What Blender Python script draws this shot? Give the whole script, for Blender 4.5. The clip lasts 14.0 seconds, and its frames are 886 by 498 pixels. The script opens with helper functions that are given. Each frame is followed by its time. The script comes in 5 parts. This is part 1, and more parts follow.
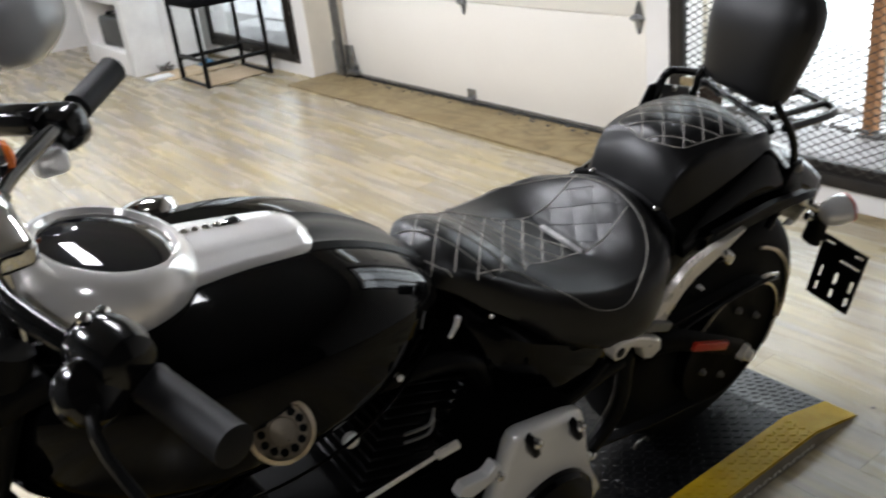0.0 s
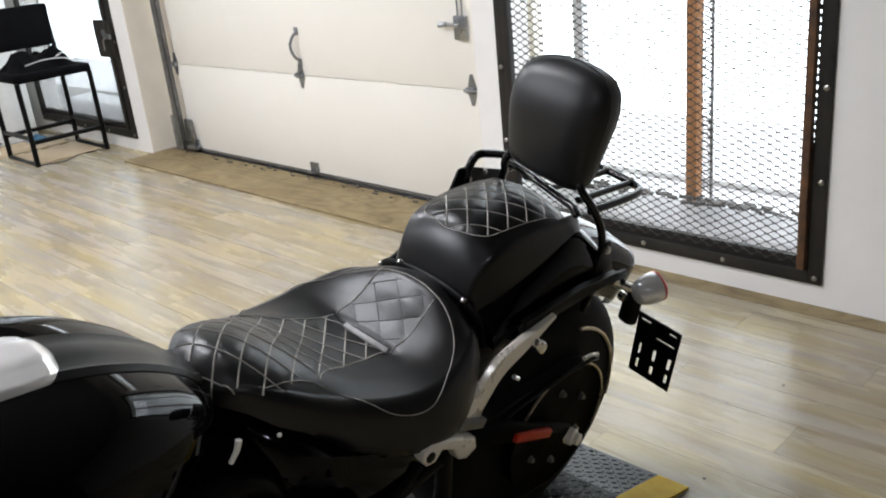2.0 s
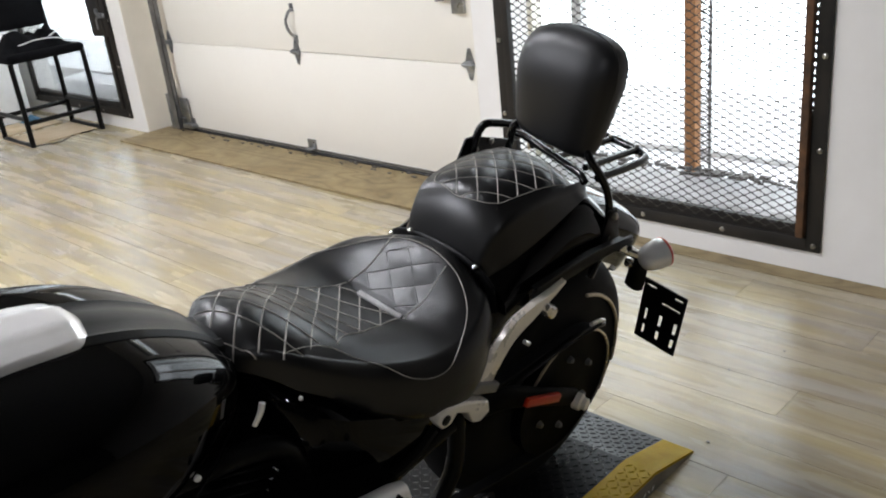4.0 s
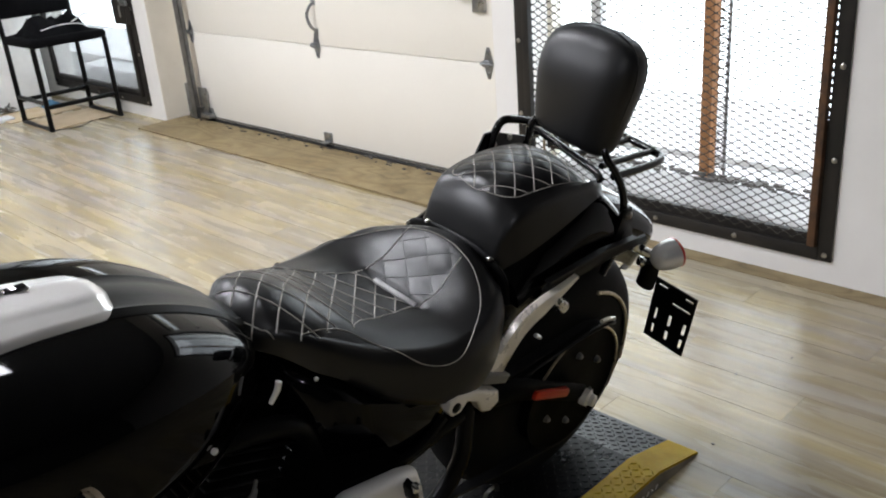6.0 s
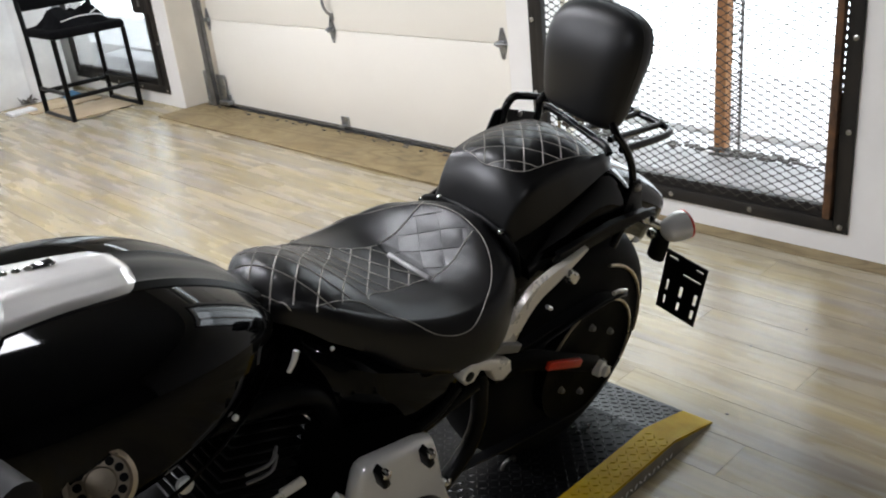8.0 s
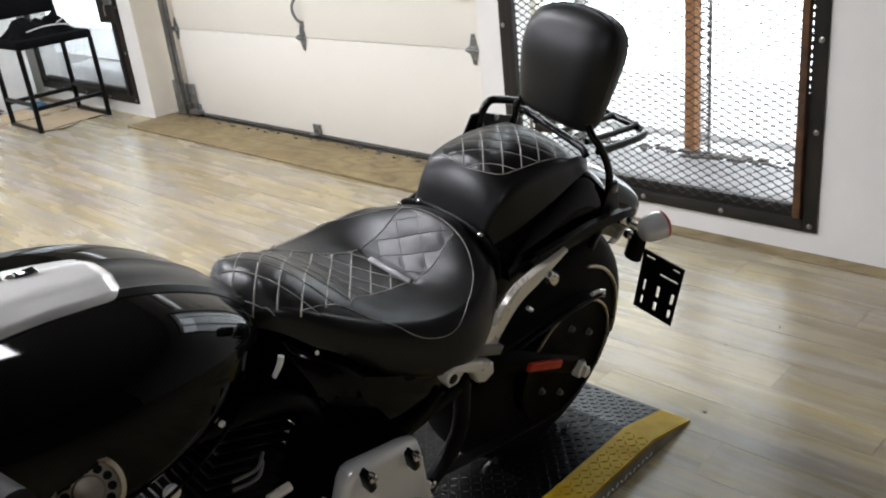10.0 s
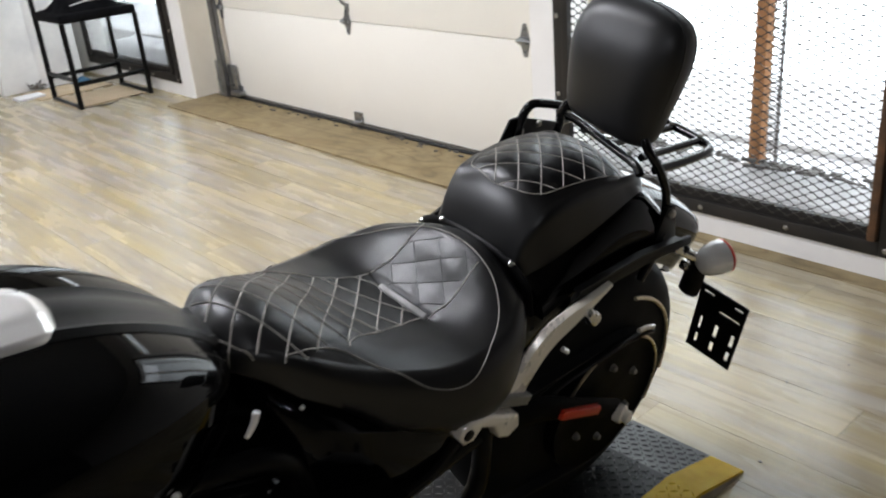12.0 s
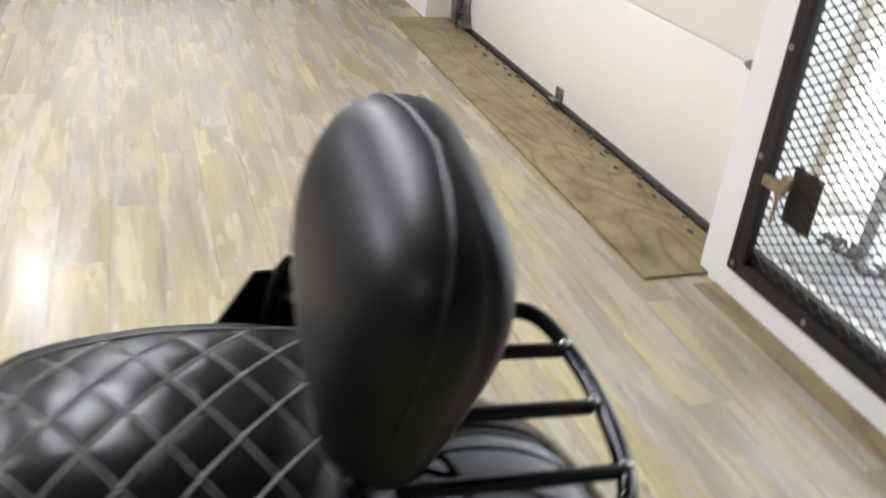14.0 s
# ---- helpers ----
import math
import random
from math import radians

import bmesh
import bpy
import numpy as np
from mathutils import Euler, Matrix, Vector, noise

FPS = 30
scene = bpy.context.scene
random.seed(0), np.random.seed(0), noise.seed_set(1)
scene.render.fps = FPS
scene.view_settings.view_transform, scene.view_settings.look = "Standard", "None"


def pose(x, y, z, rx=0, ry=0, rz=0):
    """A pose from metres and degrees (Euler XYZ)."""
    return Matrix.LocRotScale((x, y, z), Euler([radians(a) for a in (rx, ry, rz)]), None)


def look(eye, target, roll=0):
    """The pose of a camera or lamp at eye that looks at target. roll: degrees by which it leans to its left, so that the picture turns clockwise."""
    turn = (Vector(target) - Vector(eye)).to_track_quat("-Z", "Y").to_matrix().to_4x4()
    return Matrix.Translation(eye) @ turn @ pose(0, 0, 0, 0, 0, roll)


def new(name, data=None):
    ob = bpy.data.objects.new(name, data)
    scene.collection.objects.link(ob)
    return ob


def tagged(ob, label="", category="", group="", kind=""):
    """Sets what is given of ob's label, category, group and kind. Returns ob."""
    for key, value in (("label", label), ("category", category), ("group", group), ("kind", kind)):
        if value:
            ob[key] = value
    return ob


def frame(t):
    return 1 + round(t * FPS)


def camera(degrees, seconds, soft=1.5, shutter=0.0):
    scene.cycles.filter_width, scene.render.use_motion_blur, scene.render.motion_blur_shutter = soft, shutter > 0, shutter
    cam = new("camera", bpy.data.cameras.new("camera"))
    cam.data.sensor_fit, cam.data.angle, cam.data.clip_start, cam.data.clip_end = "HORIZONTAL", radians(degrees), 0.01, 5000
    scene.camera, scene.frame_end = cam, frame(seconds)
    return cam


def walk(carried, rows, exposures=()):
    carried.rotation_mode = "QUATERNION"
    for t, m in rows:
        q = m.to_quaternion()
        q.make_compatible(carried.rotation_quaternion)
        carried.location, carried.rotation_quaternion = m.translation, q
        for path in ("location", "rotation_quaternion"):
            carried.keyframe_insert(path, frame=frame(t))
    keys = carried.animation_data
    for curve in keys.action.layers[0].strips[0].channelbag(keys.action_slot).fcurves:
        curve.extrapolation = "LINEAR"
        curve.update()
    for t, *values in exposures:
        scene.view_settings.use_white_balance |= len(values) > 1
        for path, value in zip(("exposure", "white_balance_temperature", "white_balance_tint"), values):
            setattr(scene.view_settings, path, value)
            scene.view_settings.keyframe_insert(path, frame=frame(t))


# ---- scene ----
cam = camera(52.8, 14.0, soft=2.0, shutter=0.4)
PATH = [
    (0, (0.176, -0.046, 1.432), (1.207, 1.463, 0.619), -6.8),
    (0.3, (0.192, -0.062, 1.428), (1.334, 1.384, 0.65), -6.1),
    (0.5, (0.229, -0.045, 1.425), (1.421, 1.36, 0.646), -7.1),
    (1, (0.269, -0.034, 1.433), (1.56, 1.295, 0.68), -6.1),
    (1.5, (0.304, -0.04, 1.436), (1.603, 1.297, 0.711), -6.8),
    (2, (0.341, -0.044, 1.441), (1.634, 1.304, 0.727), -5.8),
    (2.5, (0.363, -0.039, 1.433), (1.646, 1.306, 0.696), -5.4),
    (3, (0.334, -0.038, 1.439), (1.622, 1.296, 0.69), -6.7),
    (5.5, (0.279, -0.046, 1.424), (1.566, 1.274, 0.647), -5.4),
    (6, (0.267, -0.052, 1.43), (1.54, 1.291, 0.672), -4.6),
    (6.5, (0.268, -0.049, 1.42), (1.522, 1.301, 0.642), -5.1),
    (7, (0.264, -0.058, 1.423), (1.51, 1.298, 0.642), -5.4),
    (7.5, (0.26, -0.071, 1.423), (1.493, 1.293, 0.636), -5.9),
    (8, (0.248, -0.095, 1.426), (1.476, 1.274, 0.64), -6.2),
    (8.5, (0.243, -0.114, 1.427), (1.481, 1.256, 0.657), -6.2),
    (9, (0.243, -0.117, 1.426), (1.487, 1.249, 0.658), -6.3),
    (11.5, (0.201, 0.011, 1.417), (1.526, 1.28, 0.621), -6.2),
    (12, (0.432, 0.06, 1.39), (1.625, 1.453, 0.594), -5.0),
    (12.5, (0.679, 0.174, 1.389), (1.795, 1.576, 0.499), -4.5),
    (13, (0.951, 0.304, 1.384), (2.123, 1.649, 0.481), -6.3),
    (13.2, (1.083, 0.313, 1.368), (2.155, 1.749, 0.479), -6.2),
    (13.4, (1.220, 0.314, 1.384), (2.124, 1.863, 0.501), -5.0),
    (13.5, (1.285, 0.330, 1.379), (2.122, 1.925, 0.511), -2.4),
    (13.7, (1.378, 0.365, 1.385), (2.038, 2.013, 0.464), -1.5),
    (14, (1.532, 0.500, 1.344), (2.150, 2.157, 0.410), 6.1),
]
walk(cam, [(t, look(eye, target, roll)) for t, eye, target, roll in PATH])

# ---------- world and lamps ----------
world = bpy.data.worlds.new("world")
scene.world = world
world.use_nodes = True
wn = world.node_tree
sky = wn.nodes.new("ShaderNodeTexSky")
sky.sky_type, sky.sun_disc = "NISHITA", False
sky.sun_elevation, sky.sun_rotation = radians(35), radians(200)
wn.links.new(sky.outputs[0], wn.nodes["Background"].inputs[0])
wn.nodes["Background"].inputs[1].default_value = 0.15

Y_BIKE, Z_DECK, LEAN = 1.243, 0.050, 13.0
DOOR_X = 3.41
ROOM = (-2.6, 3.235, -3.2, 9.6, 3.1)   # x0 x1 y0 y1 ceiling


def area_lamp(name, m, size_x, size_y, watts, colour):
    data = bpy.data.lights.new(name, "AREA")
    data.shape, data.size, data.size_y, data.energy, data.color = "RECTANGLE", size_x, size_y, watts, colour
    ob = new(name, data)
    ob.matrix_world = m
    return ob


# ---------- materials ----------
def mat_base(name):
    m = bpy.data.materials.new(name)
    m.use_nodes = True
    nt = m.node_tree
    return m, nt, nt.nodes["Principled BSDF"]


def noise_node(nt, vec, scale, detail=4.0, rough=0.55, distortion=0.0):
    n = nt.nodes.new("ShaderNodeTexNoise")
    n.inputs["Scale"].default_value = scale
    n.inputs["Detail"].default_value = detail
    n.inputs["Roughness"].default_value = rough
    n.inputs["Distortion"].default_value = distortion
    nt.links.new(vec, n.inputs["Vector"])
    return n.outputs["Fac"]


def ramp_node(nt, fac, stops):
    r = nt.nodes.new("ShaderNodeValToRGB")
    while len(r.color_ramp.elements) < len(stops):
        r.color_ramp.elements.new(0.5)
    for e, (p, c) in zip(r.color_ramp.elements, stops):
        e.position = p
        e.color = (*c, 1) if len(c) == 3 else c
    nt.links.new(fac, r.inputs[0])
    return r.outputs[0]


def coords(nt, stretch=(1, 1, 1), kind="Object", add_random=False):
    tc = nt.nodes.new("ShaderNodeTexCoord")
    mp = nt.nodes.new("ShaderNodeMapping")
    mp.inputs["Scale"].default_value = stretch
    nt.links.new(tc.outputs[kind], mp.inputs[0])
    if add_random:
        oi = nt.nodes.new("ShaderNodeObjectInfo")
        mul = nt.nodes.new("ShaderNodeMath")
        mul.operation = "MULTIPLY"
        mul.inputs[1].default_value = 37.0
        nt.links.new(oi.outputs["Random"], mul.inputs[0])
        nt.links.new(mul.outputs[0], mp.inputs["Location"])
    return mp.outputs[0]


def bump_node(nt, bsdf, fac, strength, distance=0.001):
    b = nt.nodes.new("ShaderNodeBump")
    b.inputs["Strength"].default_value = strength
    b.inputs["Distance"].default_value = distance
    nt.links.new(fac, b.inputs["Height"])
    nt.links.new(b.outputs[0], bsdf.inputs["Normal"])


def mix_node(nt, fac, a, b, blend="MIX"):
    m = nt.nodes.new("ShaderNodeMix")
    m.data_type, m.blend_type = "RGBA", blend
    for sock, v in ((m.inputs[0], fac), (m.inputs[6], a), (m.inputs[7], b)):
        if isinstance(v, (int, float)):
            sock.default_value = v
        elif isinstance(v, tuple):
            sock.default_value = (*v, 1)
        else:
            nt.links.new(v, sock)
    return m.outputs[2]


def surface(name, c1, c2, scale=8.0, rough=0.5, rough_var=0.1, metal=0.0, bump=0.1, bump_scale=120.0, coat=0.0,
            stretch=(1, 1, 1), spec=0.5, dist=0.001):
    """Two-scale surface: broad stains between c1 and c2, fine grain in relief and gloss."""
    m, nt, b = mat_base(name)
    v = coords(nt, stretch)
    broad = noise_node(nt, v, scale, 5.0, 0.6)
    fine = noise_node(nt, v, bump_scale, 3.0, 0.6)
    nt.links.new(ramp_node(nt, broad, [(0.3, c1), (0.7, c2)]), b.inputs["Base Color"])
    mr = nt.nodes.new("ShaderNodeMapRange")
    mr.inputs["From Min"].default_value, mr.inputs["From Max"].default_value = 0.25, 0.75
    mr.inputs["To Min"].default_value, mr.inputs["To Max"].default_value = max(0.02, rough - rough_var), min(1, rough + rough_var)
    nt.links.new(broad, mr.inputs[0])
    nt.links.new(mr.outputs[0], b.inputs["Roughness"])
    b.inputs["Metallic"].default_value = metal
    b.inputs["Coat Weight"].default_value = coat
    b.inputs["Coat Roughness"].default_value = 0.04
    b.inputs["Specular IOR Level"].default_value = spec
    if bump:
        bump_node(nt, b, fine, bump, dist)
    return m


def glow(name, colour, strength):
    m, nt, b = mat_base(name)
    b.inputs["Base Color"].default_value = (*colour, 1)
    b.inputs["Emission Color"].default_value = (*colour, 1)
    b.inputs["Emission Strength"].default_value = strength
    return m


def plank_material():
    m, nt, b = mat_base("vinyl_plank")
    grain = noise_node(nt, coords(nt, (11.0, 0.6, 1.0), "Object", True), 4.0, 6.0, 0.62, 0.6)
    patch = noise_node(nt, coords(nt, (6.0, 0.75, 1.0), "Object", True), 2.4, 4.0, 0.55, 0.3)
    cloud = noise_node(nt, coords(nt, (4.0, 0.5, 1.0), "Object", True), 2.6, 3.0, 0.5, 0.3)
    knots = noise_node(nt, coords(nt, (3.2, 1.6, 1.0), "Object", True), 4.2, 2.0, 0.4, 0.3)
    oi = nt.nodes.new("ShaderNodeObjectInfo")
    warm = ramp_node(nt, oi.outputs["Random"], [(0.0, (0.39, 0.322, 0.165)), (0.35, (0.50, 0.420, 0.225)), (0.6, (0.42, 0.350, 0.185)), (0.85, (0.52, 0.442, 0.248)), (1.0, (0.34, 0.282, 0.165))])
    grey = ramp_node(nt, cloud, [(0.29, (0, 0, 0)), (0.72, (0.95, 0.95, 0.95))])
    c = mix_node(nt, grey, warm, (0.365, 0.335, 0.296))
    tone = ramp_node(nt, patch, [(0.22, (0.70, 0.67, 0.62)), (0.50, (0.96, 0.95, 0.94)), (0.78, (1.12, 1.12, 1.11))])
    c = mix_node(nt, 1.0, c, tone, "MULTIPLY")
    streak = ramp_node(nt, grain, [(0.32, (0.78, 0.75, 0.70)), (0.48, (0.96, 0.95, 0.94)), (0.66, (1.06, 1.05, 1.04))])
    c = mix_node(nt, 1.0, c, streak, "MULTIPLY")
    spots = ramp_node(nt, knots, [(0.19, (0.45, 0.43, 0.41)), (0.27, (1, 1, 1))])
    c = mix_node(nt, 1.0, c, spots, "MULTIPLY")
    nt.links.new(c, b.inputs["Base Color"])
    rr = ramp_node(nt, patch, [(0.3, (0.20, 0.20, 0.20)), (0.7, (0.33, 0.33, 0.33))])
    nt.links.new(rr, b.inputs["Roughness"])
    bump_node(nt, b, grain, 0.15, 0.0012)
    return m


def plywood_material():
    m, nt, b = mat_base("plywood")
    v = coords(nt, (1.0, 0.22, 1.0))
    n = noise_node(nt, v, 3.0, 2.0, 0.5, 0.8)
    w = nt.nodes.new("ShaderNodeMath")
    w.operation = "MULTIPLY"
    w.inputs[1].default_value = 26.0
    nt.links.new(n, w.inputs[0])
    fr = nt.nodes.new("ShaderNodeMath")
    fr.operation = "PINGPONG"
    fr.inputs[1].default_value = 1.0
    nt.links.new(w.outputs[0], fr.inputs[0])
    fine = noise_node(nt, coords(nt, (60, 4, 10)), 3.0, 5.0, 0.6)
    c = ramp_node(nt, fr.outputs[0], [(0.0, (0.235, 0.168, 0.080)), (0.35, (0.315, 0.238, 0.122)), (1.0, (0.36, 0.278, 0.150))])
    c = mix_node(nt, 0.35, c, ramp_node(nt, fine, [(0.3, (0.5, 0.5, 0.5)), (0.65, (1, 1, 1))]), "MULTIPLY")
    blot = noise_node(nt, coords(nt, (1, 1, 1)), 7.0, 5.0, 0.65)
    c = mix_node(nt, 0.8, c, ramp_node(nt, blot, [(0.33, (0.62, 0.61, 0.58)), (0.6, (1.05, 1.05, 1.0))]), "MULTIPLY")
    nt.links.new(c, b.inputs["Base Color"])
    b.inputs["Roughness"].default_value = 0.62
    bump_node(nt, b, fine, 0.2, 0.001)
    return m


M = {}
M["plank"] = plank_material()
M["plywood"] = plywood_material()
M["wall"] = surface("painted_block_wall", (0.89, 0.875, 0.85), (0.83, 0.81, 0.78), 3.0, 0.62, 0.08, bump=0.25, bump_scale=60)
M["reveal"] = surface("painted_reveal", (0.82, 0.77, 0.67), (0.74, 0.69, 0.59), 4.0, 0.6, 0.08, bump=0.2, bump_scale=60)
M["plaster"] = surface("patched_plaster", (0.88, 0.88, 0.87), (0.74, 0.74, 0.74), 5.0, 0.7, 0.1, bump=0.5, bump_scale=25)
# unseen walls: the unlit room side is put into this dark colour
M["dark_wall"] = surface("dark_reflection_wall", (0.055, 0.054, 0.052), (0.042, 0.041, 0.040), 3.0, 0.7, 0.08, bump=0.2, bump_scale=60)
# unseen ceiling, its colour darkened so black surfaces mirror little light
M["ceiling"] = surface("dark_reflection_ceiling", (0.16, 0.16, 0.158), (0.13, 0.13, 0.128), 2.0, 0.8, 0.05, bump=0.1)
M["door"] = surface("door_paint", (0.90, 0.87, 0.795), (0.875, 0.842, 0.765), 1.6, 0.45, 0.06, bump=0.03, bump_scale=220)
M["galv"] = surface("galvanised_steel", (0.42, 0.43, 0.44), (0.24, 0.25, 0.26), 18.0, 0.35, 0.12, metal=1.0, bump=0.1)
M["track"] = surface("dull_track_steel", (0.30, 0.30, 0.30), (0.18, 0.18, 0.18), 10.0, 0.45, 0.1, metal=0.9, bump=0.1)
M["rubber_seal"] = surface("rubber_seal", (0.03, 0.03, 0.03), (0.05, 0.048, 0.045), 12.0, 0.7, 0.1)
M["steel_frame"] = surface("mill_scale_steel", (0.012, 0.012, 0.012), (0.032, 0.027, 0.022), 7.0, 0.55, 0.15, metal=0.0, bump=0.2, spec=0.3)
M["rust"] = surface("rusty_steel", (0.17, 0.082, 0.036), (0.05, 0.036, 0.028), 14.0, 0.7, 0.15, metal=0.3, bump=0.3)
M["mesh"] = surface("expanded_metal", (0.045, 0.043, 0.04), (0.085, 0.072, 0.06), 9.0, 0.55, 0.1, metal=0.5, bump=0.0)
M["bolt"] = surface("zinc_bolt", (0.50, 0.48, 0.44), (0.30, 0.28, 0.25), 30.0, 0.35, 0.1, metal=1.0, bump=0.05)
M["brass"] = surface("brassy_latch", (0.55, 0.47, 0.33), (0.36, 0.30, 0.2), 30.0, 0.4, 0.1, metal=1.0, bump=0.1)
M["post"] = surface("stained_timber_post", (0.52, 0.25, 0.105), (0.40, 0.185, 0.075), 6.0, 0.7, 0.1, bump=0.3, stretch=(6, 6, 0.8))
M["grey_post"] = surface("weathered_grey_post", (0.30, 0.30, 0.30), (0.18, 0.175, 0.17), 9.0, 0.6, 0.1, metal=0.3, bump=0.3, stretch=(4, 4, 0.6))
M["ledge"] = surface("dusty_concrete_ledge", (0.86, 0.86, 0.86), (0.66, 0.66, 0.65), 9.0, 0.9, 0.05, bump=0.6, bump_scale=40)
M["debris"] = surface("grit", (0.16, 0.15, 0.14), (0.08, 0.075, 0.07), 20.0, 0.95, 0.03, bump=0.5, bump_scale=80)
M["glazing"] = glow("bright_milky_glazing", (0.88, 0.95, 1.0), 3.0)
M["glare_glow"] = glow("added_window_glow", (0.84, 0.92, 1.0), 1.1)
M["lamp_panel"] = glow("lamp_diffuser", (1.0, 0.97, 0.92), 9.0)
M["black_paint"] = surface("gloss_black_paint", (0.0012, 0.0012, 0.0014), (0.002, 0.002, 0.002), 3.0, 0.045, 0.02, bump=0.008, bump_scale=300, spec=0.17)
M["satin_black"] = surface("satin_black_steel", (0.002, 0.002, 0.002), (0.004, 0.004, 0.004), 20.0, 0.34, 0.08, bump=0.08, spec=0.14)
M["gloss_tube"] = surface("gloss_black_tube", (0.002, 0.002, 0.002), (0.004, 0.004, 0.004), 10.0, 0.14, 0.05, bump=0.02, coat=0.0, spec=0.4)
M["leather"] = surface("black_vinyl_leather", (0.0014, 0.0014, 0.0016), (0.0025, 0.0025, 0.0028), 5.0, 0.36, 0.06, bump=0.6, bump_scale=420, dist=0.0004, spec=0.50)
M["smooth_vinyl"] = surface("smooth_black_vinyl", (0.0035, 0.0036, 0.004), (0.006, 0.006, 0.0065), 7.0, 0.44, 0.07, bump=0.45, bump_scale=300, dist=0.0004, spec=0.58)
M["pale_piping"] = surface("pale_grey_vinyl", (0.30, 0.295, 0.285), (0.19, 0.186, 0.18), 30.0, 0.35, 0.1, bump=0.2, bump_scale=300)
M["thread"] = surface("grey_thread", (0.42, 0.40, 0.36), (0.27, 0.255, 0.23), 60.0, 0.75, 0.1, bump=0.3)
M["chrome"] = surface("chrome", (0.86, 0.85, 0.83), (0.80, 0.79, 0.77), 5.0, 0.07, 0.03, metal=1.0, bump=0.01, bump_scale=40)
# less metallic copy of chrome, its bright reflections put into a white base
M["bright_shell"] = surface("whitened_chrome_shell", (0.97, 0.96, 0.95), (0.92, 0.91, 0.90), 8.0, 0.09, 0.03, metal=0.35, bump=0.02)
M["polished"] = surface("polished_alloy", (0.92, 0.91, 0.89), (0.84, 0.83, 0.80), 9.0, 0.34, 0.08, metal=0.30, bump=0.05)
# cream base and low metal carry the warm reflections of bare metal
M["brushed"] = surface("brushed_alloy", (0.95, 0.90, 0.81), (0.84, 0.79, 0.70), 12.0, 0.30, 0.08, metal=0.3, bump=0.05)
M["rubber"] = surface("grip_rubber", (0.006, 0.006, 0.0065), (0.011, 0.011, 0.0115), 10.0, 0.55, 0.08, bump=0.3, bump_scale=500, spec=0.2)
M["tyre"] = surface("tyre_rubber", (0.003, 0.003, 0.003), (0.006, 0.006, 0.0055), 12.0, 0.7, 0.08, bump=0.3, bump_scale=200, spec=0.15)
M["glass"] = surface("dark_gauge_glass", (0.004, 0.004, 0.006), (0.006, 0.006, 0.008), 4.0, 0.05, 0.02, bump=0.0, coat=1.0)
M["red_lens"] = surface("red_plastic", (0.60, 0.032, 0.008), (0.48, 0.022, 0.007), 30.0, 0.32, 0.05, bump=0.15, bump_scale=160)
M["amber"] = surface("amber_plastic", (0.70, 0.16, 0.02), (0.6, 0.12, 0.015), 30.0, 0.2, 0.05, bump=0.1)
M["mirror"] = surface("grey_mirror_shell", (0.34, 0.34, 0.345), (0.28, 0.28, 0.285), 6.0, 0.22, 0.06, bump=0.02)
M["deck"] = surface("black_tread_plate", (0.002, 0.0021, 0.0024), (0.007, 0.0072, 0.0078), 6.0, 0.32, 0.1, bump=0.15, spec=0.20)
M["deck_side"] = surface("bare_tread_plate", (0.34, 0.32, 0.29), (0.20, 0.18, 0.15), 8.0, 0.42, 0.1, metal=0.7, bump=0.2)
M["yellow"] = surface("scuffed_yellow_paint", (0.58, 0.385, 0.004), (0.42, 0.26, 0.006), 11.0, 0.55, 0.12, bump=0.3, bump_scale=60, spec=0.15)
M["fabric"] = surface("black_fabric", (0.002, 0.002, 0.0024), (0.006, 0.006, 0.007), 10.0, 0.9, 0.05, bump=0.5, bump_scale=300, spec=0.08)
M["white_plastic"] = surface("white_plastic", (0.78, 0.78, 0.78), (0.7, 0.7, 0.7), 10.0, 0.4, 0.1)
M["purple"] = surface("purple_carton", (0.16, 0.06, 0.30), (0.13, 0.05, 0.26), 12.0, 0.5, 0.1)
M["can"] = surface("dark_grey_plastic", (0.045, 0.047, 0.045), (0.07, 0.072, 0.068), 9.0, 0.5, 0.1, bump=0.2)
M["blue_rag"] = surface("blue_cloth", (0.10, 0.23, 0.36), (0.07, 0.17, 0.28), 20.0, 0.9, 0.05, bump=0.5)
M["cardboard"] = surface("pale_floor_board", (0.52, 0.40, 0.26), (0.44, 0.33, 0.2), 7.0, 0.6, 0.1, bump=0.2)
M["wheel_black"] = surface("matt_black_wheel", (0.0012, 0.0012, 0.0012), (0.0025, 0.0025, 0.0025), 14.0, 0.5, 0.1, bump=0.1, spec=0.03)
M["horn"] = surface("tarnished_chrome", (0.66, 0.58, 0.46), (0.44, 0.37, 0.27), 40.0, 0.32, 0.1, metal=0.9, bump=0.1)
# console chrome with bright reflections painted in as a pale base
M["console"] = surface("whitened_console_chrome", (0.95, 0.93, 0.90), (0.90, 0.88, 0.85), 5.0, 0.13, 0.04, metal=0.40, bump=0.02, bump_scale=60)
M["lock"] = surface("dark_rusty_plate", (0.045, 0.032, 0.024), (0.07, 0.045, 0.03), 14.0, 0.6, 0.1, metal=0.4, bump=0.3)
M["amber_tint"] = surface("tarnished_alloy", (0.42, 0.33, 0.20), (0.3, 0.22, 0.12), 15.0, 0.4, 0.1, metal=1.0)


# ---------- mesh helpers ----------
def finish(name, bm, material, sharp=40.0, smooth=True):
    bmesh.ops.recalc_face_normals(bm, faces=bm.faces)
    me = bpy.data.meshes.new(name)
    bm.to_mesh(me)
    bm.free()
    me.materials.append(material)
    me.polygons.foreach_set("use_smooth", [smooth] * len(me.polygons))
    if smooth:
        me.set_sharp_from_angle(angle=radians(sharp))
    return me


